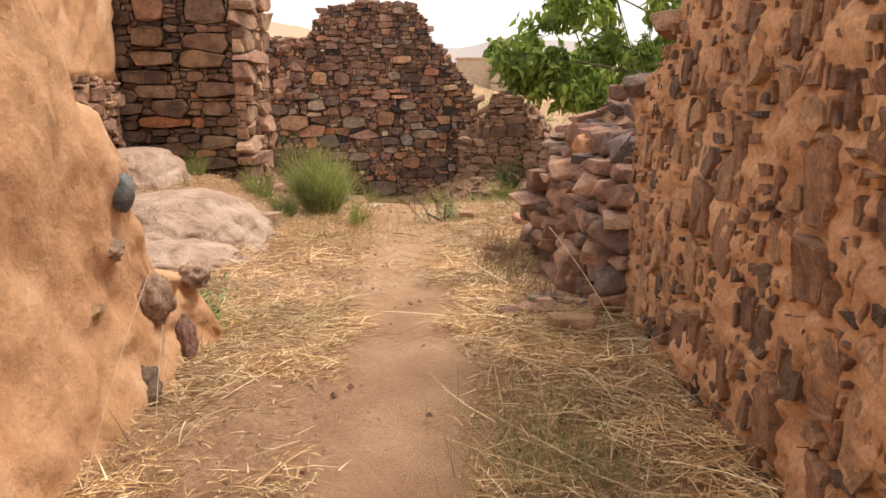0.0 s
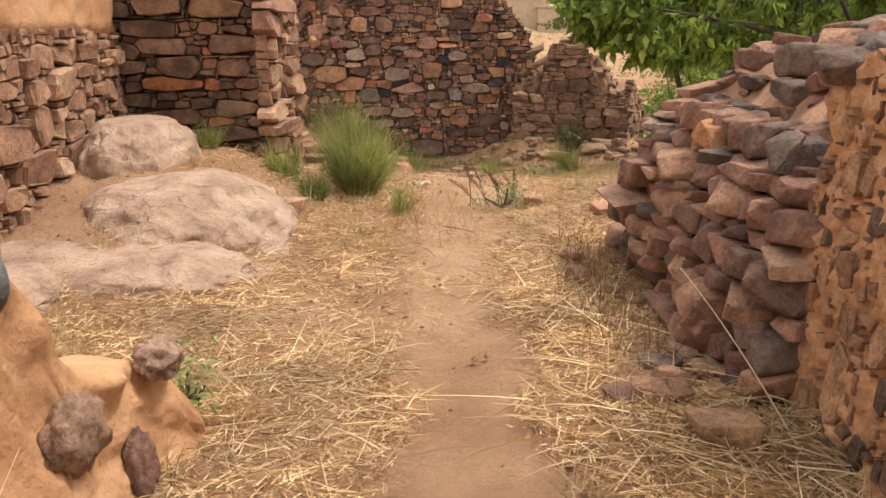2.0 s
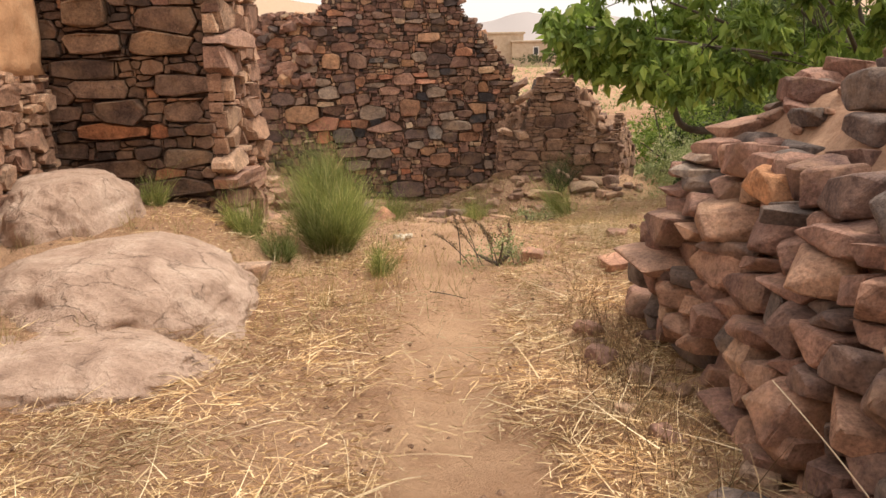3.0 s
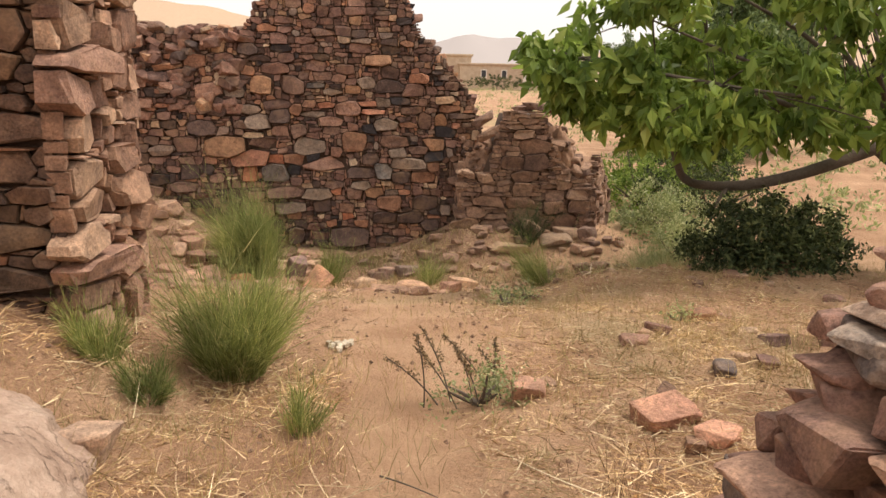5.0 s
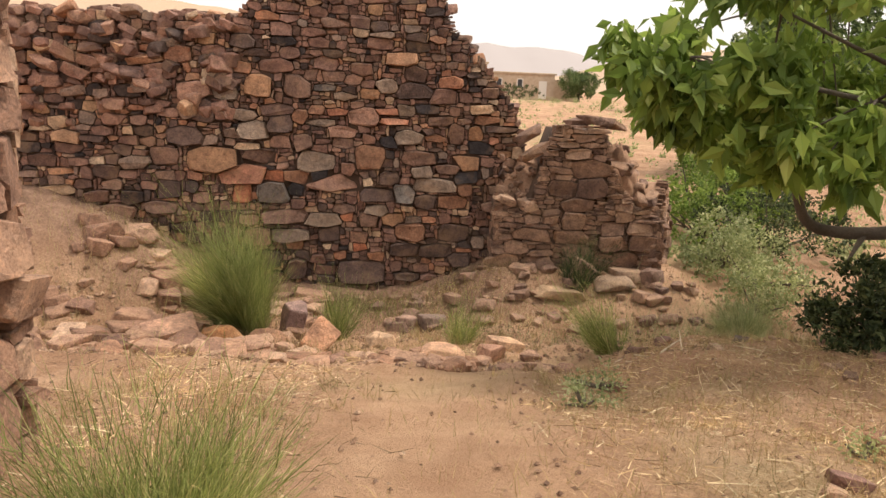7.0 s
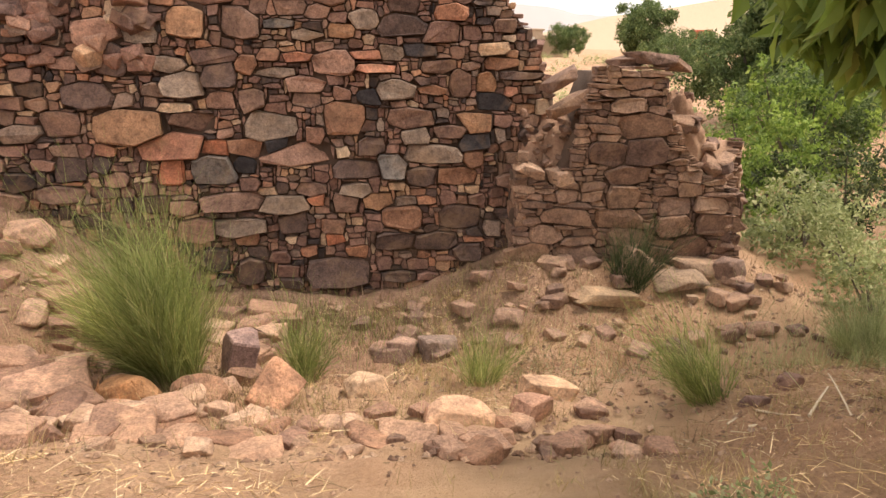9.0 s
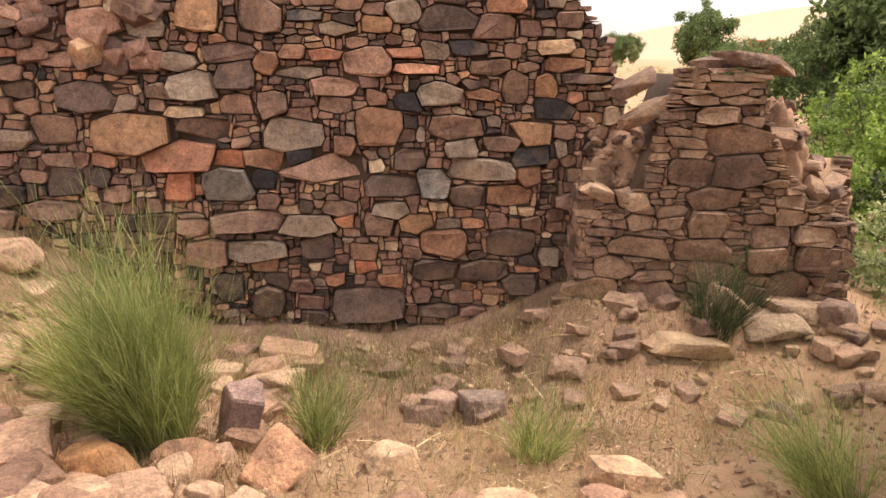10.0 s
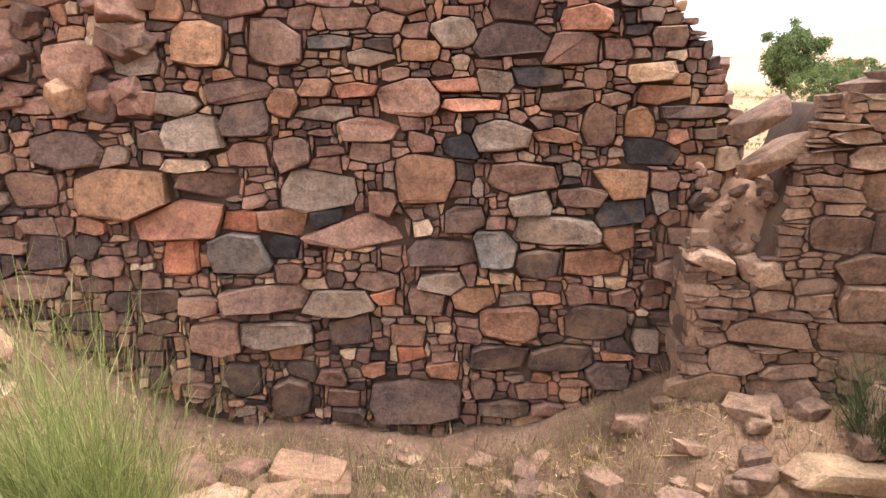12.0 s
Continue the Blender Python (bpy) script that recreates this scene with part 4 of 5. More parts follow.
PINKROCK = outcrop_material()
for (c, s, seed, flat, words) in (((-2.12, 6.42, -0.14), (0.72, 0.80, 0.46), 1.0, 0.86, "large pale pink weathered boulder in the slope"), ((-2.3, 5.55, -0.15), (0.98, 0.5, 0.24), 6.0, 0.75, "low cracked pink rock slab in the ground"),
                                  ((-2.72, 7.2, 0.18), (0.42, 0.55, 0.46), 9.0, 0.8, "pale boulder at the foot of the house wall"), ((-2.85, 4.95, -0.05), (0.6, 0.6, 0.16), 12.0, 0.6, "low pink rock shelf beside the wall")):
    tagged(lump("boulder", c, s, PINKROCK, seed, 0.11, 6, flat, 1.1), words, "boulder")


# ---- loose stones ----
crumbs = []


def loose(x, y, size, mat, rng, label, turn=None, sink=0.3, name="stone"):
    if turn is None and size[1] < 0.115 and size[0] > 0.06:
        crumbs.append((x, y, size, sink, rng.randrange(len(HULLS)), rng.uniform(0, 360)))
        return None
    ob = rock(name, (x, y, float(land(x, y)) + size[2] * (0.5 - sink)), size, mat, rng, turn)
    return tagged(ob, label, "stone", "loose stones on the ground")


rng = random.Random(83)
for _ in range(46):
    x, y = rng.uniform(-3.0, 0.5), rng.uniform(11.35, 12.7)
    if y > 12.15 and x > -1.5:
        continue
    a = rng.uniform(0.16, 0.42)
    loose(x, y, (a, a * rng.uniform(0.6, 0.85), a * rng.uniform(0.22, 0.4)), SLABS, rng, "flat orange-pink stone slab bedded in the dirt", (rng.uniform(-14, 14), rng.uniform(-14, 14), rng.uniform(0, 360)), 0.46)
rng = random.Random(81)
def place(stones):
    for (x, y, sx, sy, sz, mat, turn, words) in stones:
        loose(x, y, (sx, sy, sz), mat, rng, words, turn)


place([
    (-1.58, 12.92, 0.22, 0.2, 0.44, tinted((0.34, 0.23, 0.21)), (8, 10, 20), "upright pinkish grey stone beside a broom bush"),
    (-1.28, 12.35, 0.30, 0.12, 0.36, tinted((0.42, 0.235, 0.15)), (-40, 24, -20), "flat orange stone tilted on the ground"),
    (-2.5, 12.4, 0.5, 0.34, 0.26, tinted((0.52, 0.32, 0.23)), (10, -12, 25), "pale pink broken stone in the rubble"),
    (-2.08, 12.35, 0.46, 0.26, 0.24, tinted((0.38, 0.2, 0.1)), (0, -14, -14), "rust brown block on the rubble"),
    (-0.78, 12.62, 0.3, 0.24, 0.16, tinted((0.55, 0.38, 0.26)), (0, 6, 20), "pale broken stone on the dirt"),
    (-0.33, 13.3, 0.3, 0.26, 0.22, tinted((0.26, 0.19, 0.16)), (0, 0, 10), "grey brown stone near the wall"),
    (-0.55, 13.35, 0.28, 0.2, 0.16, tinted((0.3, 0.2, 0.16)), (0, 0, 60), "grey brown stone near the wall")])
place([
    (0.95, 13.85, 0.62, 0.3, 0.13, tinted((0.42, 0.30, 0.2)), (0, 4, 8), "long flat slab fallen from the wall"),
    (1.5, 14.05, 0.5, 0.4, 0.14, tinted((0.36, 0.26, 0.19)), (0, -4, 14), "flat slab fallen from the wall"),
    (1.68, 14.22, 0.42, 0.36, 0.16, tinted((0.36, 0.25, 0.18)), (4, 4, 3), "flat slab leaning at the wall foot"),
    (1.95, 14.1, 0.26, 0.26, 0.2, tinted((0.24, 0.16, 0.13)), (0, 0, 30), "brown block at the wall end"),
    (1.2, 14.1, 0.3, 0.26, 0.3, tinted((0.36, 0.24, 0.18)), (0, 30, 10), "brown stone leaning at the wall foot"),
    (0.25, 12.4, 0.34, 0.26, 0.14, tinted((0.55, 0.36, 0.24)), (0, 8, 10), "pale flat stone on the dirt"),
    (-0.3, 11.95, 0.4, 0.32, 0.2, tinted((0.5, 0.31, 0.21)), (0, 5, 0), "pale pink stone at the edge of the path")])
place([
    (0.1, 12.1, 0.26, 0.2, 0.16, tinted((0.36, 0.21, 0.15)), (0, 0, 40), "brown stone on the dirt"),
    (0.80, 7.42, 0.30, 0.24, 0.13, tinted((0.45, 0.25, 0.18)), (5, -8, 20), "split reddish stone in dry grass"),
    (0.98, 7.25, 0.26, 0.2, 0.09, tinted((0.45, 0.25, 0.18)), (0, 5, 50), "split reddish stone in dry grass"),
    (0.25, 7.75, 0.2, 0.18, 0.12, tinted((0.42, 0.25, 0.18)), (0, 0, 0), "reddish stone in dry grass"),
    (1.75, 9.5, 0.24, 0.2, 0.16, tinted((0.35, 0.2, 0.13)), (0, 0, 0), "brown stone on the bank"),
    (-1.55, 7.0, 0.24, 0.22, 0.16, tinted((0.42, 0.3, 0.23)), (0, 0, 0), "pale stone beside the boulder"),
    (-2.15, 3.95, 0.4, 0.34, 0.2, tinted((0.44, 0.27, 0.19)), (0, 0, 20), "pinkish brown block on the straw")])
place([
    (-2.55, 4.95, 0.4, 0.24, 0.2, tinted((0.2, 0.13, 0.11)), (0, 8, 15), "dark brown stone lying on the rock slab"),
    (0.62, 3.75, 0.26, 0.2, 0.1, tinted((0.4, 0.26, 0.17)), (0, 0, 0), "flat brown stone in the straw")])
for _ in range(230):
    x, y = rng.uniform(-3.8, -1.3), rng.uniform(11.6, 14.0)
    if x > -1.3 - 0.35 * (14 - y) * rng.random():
        continue
    s = 0.05 + 0.3 * rng.random() ** 1.8
    loose(x, y, (s * 1.25, s, s * 0.6), PALE, rng, "broken pale stone in the fallen rubble", None, 0.36)
for _ in range(46):
    x, y = rng.uniform(-1.9, 0.6), rng.uniform(11.35, 12.2)
    s = rng.uniform(0.06, 0.18)
    loose(x, y, (s * 1.3, s, s * 0.6), PALE, rng, "broken stone along the step in the path", None, 0.35)
for _ in range(85):
    x, y = rng.uniform(-1.2, 2.4), rng.uniform(13.2, 14.3)
    s = rng.uniform(0.06, 0.2)
    loose(x, y, (s * 1.3, s, s * 0.6), PIER_MAT, rng, "brown stone fallen at the foot of the wall", None, 0.3)
for _ in range(40):
    x, y = rng.uniform(0.3, 3.2), rng.uniform(7.2, 12.6)
    s = rng.uniform(0.06, 0.16)
    loose(x, y, (s * 1.3, s, s * 0.6), DARKRED, rng, "brown stone in the dry grass", None, 0.4)
for _ in range(20):
    x, y = rng.uniform(0.35, 0.75), rng.uniform(3.6, 6.6)
    s = rng.uniform(0.06, 0.18)
    loose(x, y, (s * 1.3, s, s * 0.6), DARKRED, rng, "brown stone fallen from the rubble", None, 0.3)


# ---- pebbles, straw and grass as stuff ----
def build_crumbs():
    verts, faces = [], []
    for (x, y, size, sink, k, a) in crumbs:
        m = pose(x, y, float(land(x, y)) + size[2] * (0.5 - sink), 8, -6, a) @ Matrix.Diagonal((*size, 1))
        n = len(verts)
        verts += [m @ v.co for v in HULLS[k].vertices]
        faces += [tuple(i + n for i in p.vertices) for p in HULLS[k].polygons]
    tagged(mesh_object("rubble", verts, faces, PALES), "small broken stones strewn over the dirt", "rubble", kind="stuff")


build_crumbs()


def scatter_pebbles():
    g = np.random.default_rng(5)
    n = 15000
    x, y = g.uniform(-3.8, 3.6, n), g.uniform(1.0, 14.4, n)
    keep = g.random(n) < np.where(y > 11.2, 1.0, 0.45 * (0.15 + 0.85 * smooth01(0.15, 0.45, np.abs(x - track(y)))))
    x, y = x[keep], y[keep]
    n = len(x)
    z = land(x, y)
    s = g.uniform(0.006, 0.022, n) * np.where(y > 11.2, 1.5, 1.0)
    octa = np.array([[1, 0, 0], [0, 1, 0], [-1, 0, 0], [0, -1, 0], [0.1, 0.1, 0.7], [0, 0, -0.5]])
    ang = g.uniform(0, 6.28, n)
    jit = octa[None] * g.uniform(0.6, 1.3, (n, 6, 1))
    c, sn = np.cos(ang)[:, None], np.sin(ang)[:, None]
    vx = (jit[..., 0] * c - jit[..., 1] * sn * 0.8) * s[:, None] + x[:, None]
    vy = (jit[..., 0] * sn + jit[..., 1] * c * 0.8) * s[:, None] + y[:, None]
    vz = jit[..., 2] * s[:, None] + z[:, None]
    verts = np.stack([vx, vy, vz], -1).reshape(-1, 3)
    f = np.array([[0, 1, 4], [1, 2, 4], [2, 3, 4], [3, 0, 4], [1, 0, 5], [2, 1, 5], [3, 2, 5], [0, 3, 5]])
    faces = (f[None] + (np.arange(n) * 6)[:, None, None]).reshape(-1, 3)
    tagged(mesh_object("pebbles", verts.tolist(), faces.tolist(), PALES), "small reddish pebbles scattered over the dirt", "pebbles", kind="stuff")


def blades(name, base, direction, length, width, bend, mat, segments=2, sway=0.0):
    """Thin ribbons; base and direction are arrays of points, bend the drop of the tip."""
    n = len(base)
    side = np.cross(direction, np.array([0.0, 0.0, 1.0]))
    ln = np.linalg.norm(side, axis=1, keepdims=True)
    side = np.where(ln > 1e-3, side / np.maximum(ln, 1e-3), np.array([1.0, 0, 0]))
    spin = np.random.default_rng(n).uniform(0, 6.28, (n, 1))
    side = side * np.cos(spin) + np.cross(direction, side) * np.sin(spin)
    drift = np.random.default_rng(n + 1).normal(0, 1, (n, 3)) * (length * sway)[:, None]
    rows = []
    for k in range(segments + 1):
        t = k / segments
        mid = base + direction * (length * t)[:, None]
        mid = mid - np.array([0, 0, 1.0]) * (bend * t * t)[:, None] + drift * t * t
        w = (width * (1 - 0.75 * t))[:, None]
        rows += [mid - side * w, mid + side * w]
    verts = np.stack(rows, 1).reshape(-1, 3)
    f = np.array([[2 * k, 2 * k + 1, 2 * k + 3, 2 * k + 2] for k in range(segments)])
    faces = (f[None] + (np.arange(n) * 2 * (segments + 1))[:, None, None]).reshape(-1, 4)
    return mesh_object(name, verts.tolist(), faces.tolist(), mat)


def straw_density(x, y):
    wide = 1 + 1.5 * smooth01(7.2, 8.8, y)
    d = smooth01(0.16, 0.34, np.abs(x - track(y) + 0.18 * value_noise(x * 2.3, y * 2.3, 2)) / wide)
    patch = np.clip(0.75 + 1.5 * fbm(x * 1.4, y * 1.4, 3, 17), 0.08, 1)
    along = np.interp(y, [0, 1, 6.5, 8.0, 9, 11, 12, 14.5], [1, 1, 0.95, 0.55, 0.28, 0.2, 0.14, 0.12])
    cross = 0.10 * smooth01(4.4, 5.2, y) * smooth01(7.6, 6.2, y)
    lush = 0.6 * smooth01(0.22, 0.4, x) * smooth01(4.6, 3.8, y)
    return np.clip(d * patch + cross + lush, 0, 1) * along * np.where(x < -1.6, smooth01(-2.6, -1.7, x), 1)


def scatter_straw():
    g = np.random.default_rng(6)
    n = 420000
    x, y = g.uniform(-3.4, 3.4, n), 0.8 + 13.4 * g.random(n) ** 1.15
    keep = g.random(n) < straw_density(x, y)
    x, y = x[keep], y[keep]
    n = len(x)
    z = land(x, y) + g.uniform(0.0, 0.03, n)
    a = g.uniform(0, 6.28, n)
    el = np.abs(g.normal(0, 0.22, n))
    d = np.stack([np.cos(a) * np.cos(el), np.sin(a) * np.cos(el), np.sin(el)], -1)
    ln = np.where(g.random(n) < 0.04, g.uniform(0.1, 0.26, n), g.gamma(1.6, 0.024, n) + 0.010)
    tagged(blades("straw", np.stack([x, y, z], -1), d, ln, g.uniform(0.001, 0.003, n), ln * g.uniform(-0.05, 0.2, n), STRAW), "cut yellow straw strewn over the path's sides", "straw", kind="stuff")


def scatter_stalks():
    """Long pale stalks lying tangled beside the mud wall and over the straw."""
    g = np.random.default_rng(16)
    n = 5200
    x, y = g.uniform(-1.6, 1.0, n), g.uniform(1.0, 7.0, n)
    keep = g.random(n) < straw_density(x, y) * np.where((x > 0.15) & (y < 4.2), 1.0, 0.3)
    x, y = x[keep], y[keep]
    n = len(x)
    a, el = g.uniform(0, 6.28, n), np.abs(g.normal(0.05, 0.16, n))
    d = np.stack([np.cos(a) * np.cos(el), np.sin(a) * np.cos(el), np.sin(el)], -1)
    ln = g.uniform(0.12, 0.42, n)
    tagged(blades("straw_stalks", np.stack([x, y, land(x, y) + g.uniform(0.005, 0.04, n)], -1), d, ln, g.uniform(0.0014, 0.0032, n), ln * g.uniform(0.0, 0.18, n), PALESTRAW, 3, 0.1), "long pale straw stalks lying tangled on the ground", "straw", kind="stuff")


def scatter_grass():
    g = np.random.default_rng(7)
    n = 5200
    x, y = g.uniform(-3.8, 4.4, n), g.uniform(1.0, 14.6, n)
    clear = smooth01(0.25, 0.5, np.abs(x - track(y)))
    keep = g.random(n) < clear * np.clip(0.25 + 1.6 * fbm(x * 0.9, y * 0.9, 3, 23), 0, 1) * np.where((y > 7) | (np.abs(x) > 0.45), 1, 0.3)
    x, y = x[keep], y[keep]
    k = 22
    bx, by = np.repeat(x, k) + g.normal(0, 0.035, len(x) * k), np.repeat(y, k) + g.normal(0, 0.035, len(x) * k)
    n = len(bx)
    d = np.stack([g.normal(0, 0.4, n), g.normal(0, 0.4, n), np.ones(n)], -1)
    d /= np.linalg.norm(d, axis=1, keepdims=True)
    ln = g.uniform(0.04, 0.2, n) * np.repeat(g.uniform(0.5, 1.2, len(x)), k)
    tagged(blades("dry_grass", np.stack([bx, by, land(bx, by) - 0.01], -1), d, ln, g.uniform(0.0008, 0.002, n), ln * g.uniform(0, 0.35, n), DRYGRASS), "tufts of dry bleached grass on the dirt", "grass", kind="stuff")


def green_patch(cx, cy, rx, ry, n, hi, seed, mat, label):
    g = np.random.default_rng(seed)
    bx, by = cx + g.normal(0, rx, n), cy + g.normal(0, ry, n)
    d = np.stack([g.normal(0, 0.3, n), g.normal(0, 0.3, n), np.ones(n)], -1)
    d /= np.linalg.norm(d, axis=1, keepdims=True)
    ln = g.uniform(0.3, 1, n) * hi
    tagged(blades("grass_patch", np.stack([bx, by, land(bx, by) - 0.01], -1), d, ln, g.uniform(0.0008, 0.002, n), ln * g.uniform(0, 0.4, n), mat), label, "grass", kind="stuff")


def broom(cx, cy, high, wide, n, seed, label, lean=(0, 0), mat=None):
    """A bush of many thin upright green stems."""
    g = np.random.default_rng(seed)
    a, r = g.uniform(0, 6.28, n), np.sqrt(g.random(n))
    bx, by = cx + np.cos(a) * r * wide * 0.28, cy + np.sin(a) * r * wide * 0.28
    z = land(bx, by) - 0.02
    spread = wide * 0.75 / high
    tufts = 9
    tuft = ((a / 6.2832 * tufts).astype(int) + (r * 3).astype(int) * 5) % tufts
    tuft_lean, tuft_high = g.normal(0, 0.22, (tufts, 2)), g.uniform(0.6, 1.18, tufts)
    d = np.stack([np.cos(a) * r * spread + lean[0] + tuft_lean[tuft, 0] + g.normal(0, 0.13, n), np.sin(a) * r * spread + lean[1] + tuft_lean[tuft, 1] + g.normal(0, 0.13, n), np.ones(n)], -1)
    d /= np.linalg.norm(d, axis=1, keepdims=True)
    clump = 0.75 + 0.45 * value_noise(a * 2.2 + seed, r * 3, seed)
    ln = high * tuft_high[tuft] * g.uniform(0.4, 1.12, n) * clump * (1.06 - 0.25 * r)
    stems = blades("stem_mass", np.stack([bx, by, z], -1), d, ln, g.uniform(0.0013, 0.0027, n), ln * g.uniform(-0.05, 0.22, n), mat or BROOM, 4, 0.16)
    root = new("broom_bush")
    root.location = (cx, cy, float(land(cx, cy)))
    stems.parent = root
    stems.matrix_parent_inverse = Matrix.Translation((-cx, -cy, -float(land(cx, cy))))
    # side shoots on the stems
    pick = g.integers(0, n, n * 3)
    t = g.uniform(0.3, 0.98, n * 3)
    start = np.stack([bx, by, z], -1)[pick] + d[pick] * (ln[pick] * t)[:, None]
    sd = d[pick] + g.normal(0, 0.3, (n * 3, 3))
    sd /= np.linalg.norm(sd, axis=1, keepdims=True)
    sl = g.uniform(0.05, 0.17, n * 3) * high / 0.7
    shoots = blades("shoot_mass", start, sd, sl, g.uniform(0.001, 0.0021, n * 3), sl * 0.05, mat or BROOM, 2, 0.15)
    shoots.parent = root
    shoots.matrix_parent_inverse = stems.matrix_parent_inverse.copy()
    stems["kind"] = shoots["kind"] = "stuff"
    return tagged(root, label, "bush", "broom bushes")


broom(-1.2, 8.0, 0.84, 0.46, 1900, 101, "rounded green broom bush beside the path")
broom(-1.9, 12.74, 1.5, 0.44, 3200, 102, "tall bright green broom bush in front of the far wall", (-0.26, 0))
broom(-1.18, 12.85, 0.8, 0.22, 260, 103, "thin sparse broom bush before the far wall")
broom(-0.1, 12.7, 0.6, 0.34, 240, 104, "small sparse broom tuft on the dirt")
broom(1.05, 12.1, 0.78, 0.36, 300, 105, "slanting broom tuft beside the path", (-0.45, 0.1))
broom(1.15, 14.0, 0.7, 0.36, 420, 106, "dark broom tuft against the stone pier", mat=BUSHLEAF)
broom(-1.5, 7.55, 0.3, 0.22, 420, 107, "low green broom tuft in dry grass")
broom(-1.78, 7.75, 0.42, 0.28, 420, 108, "broom tuft at the foot of the house wall")
broom(-0.8, 7.35, 0.36, 0.16, 180, 109, "thin sparse broom tuft beside the path", (0.15, 0))
broom(-2.35, 7.6, 0.3, 0.2, 260, 110, "broom tuft beside the boulder")
broom(2.6, 13.2, 0.75, 0.5, 700, 111, "pale broom bush behind the pier", mat=SCRUB)


def leaf_cloud(name, centres, radius, per, size, mat, seed, droop=0.5):
    """Many small folded leaves round the centres of clumps."""
    g = np.random.default_rng(seed)
    c = np.repeat(centres, per, axis=0)
    n = len(c)
    v = g.normal(0, 1, (n, 3))
    v /= np.linalg.norm(v, axis=1, keepdims=True)
    p = c + v * (np.repeat(radius, per) * g.random(n) ** 0.5)[:, None]
    d = g.normal(0, 0.7, (n, 3)) + np.array([0, 0, -droop])
    d /= np.linalg.norm(d, axis=1, keepdims=True)
    s = np.cross(d, g.normal(0, 1, (n, 3)))
    s /= np.linalg.norm(s, axis=1, keepdims=True)
    up = np.cross(s, d)
    ln = size * g.uniform(0.6, 1.3, n)[:, None]
    w = ln * 0.24
    rows = [p, p + d * ln * 0.4 + s * w + up * w * 0.4, p + d * ln, p + d * ln * 0.4 - s * w + up * w * 0.4, p + d * ln * 0.5]
    verts = np.stack(rows, 1).reshape(-1, 3)
    f = np.array([[0, 1, 4], [1, 2, 4], [2, 3, 4], [3, 0, 4]])
    faces = (f[None] + (np.arange(n) * 5)[:, None, None]).reshape(-1, 3)
    return mesh_object(name, verts.tolist(), faces.tolist(), mat)


def limb(name, points, r0, r1, parent=None):
    cu = bpy.data.curves.new(name, "CURVE")
    cu.dimensions, cu.bevel_depth, cu.bevel_resolution, cu.use_fill_caps = "3D", 1.0, 3, True
    sp = cu.splines.new("NURBS")
    sp.points.add(len(points) - 1)
    sp.use_endpoint_u, sp.order_u = True, 3
    for k, (q, pt) in enumerate(zip(points, sp.points)):
        pt.co = (*q, 1)
        pt.radius = r0 + (r1 - r0) * k / (len(points) - 1)
    cu.materials.append(BARK)
    tmp = bpy.data.objects.new(name, cu)
    me = bpy.data.meshes.new_from_object(tmp)
    bpy.data.objects.remove(tmp)
    ob = new(name, me)
    if parent:
        ob.parent = parent
    return ob


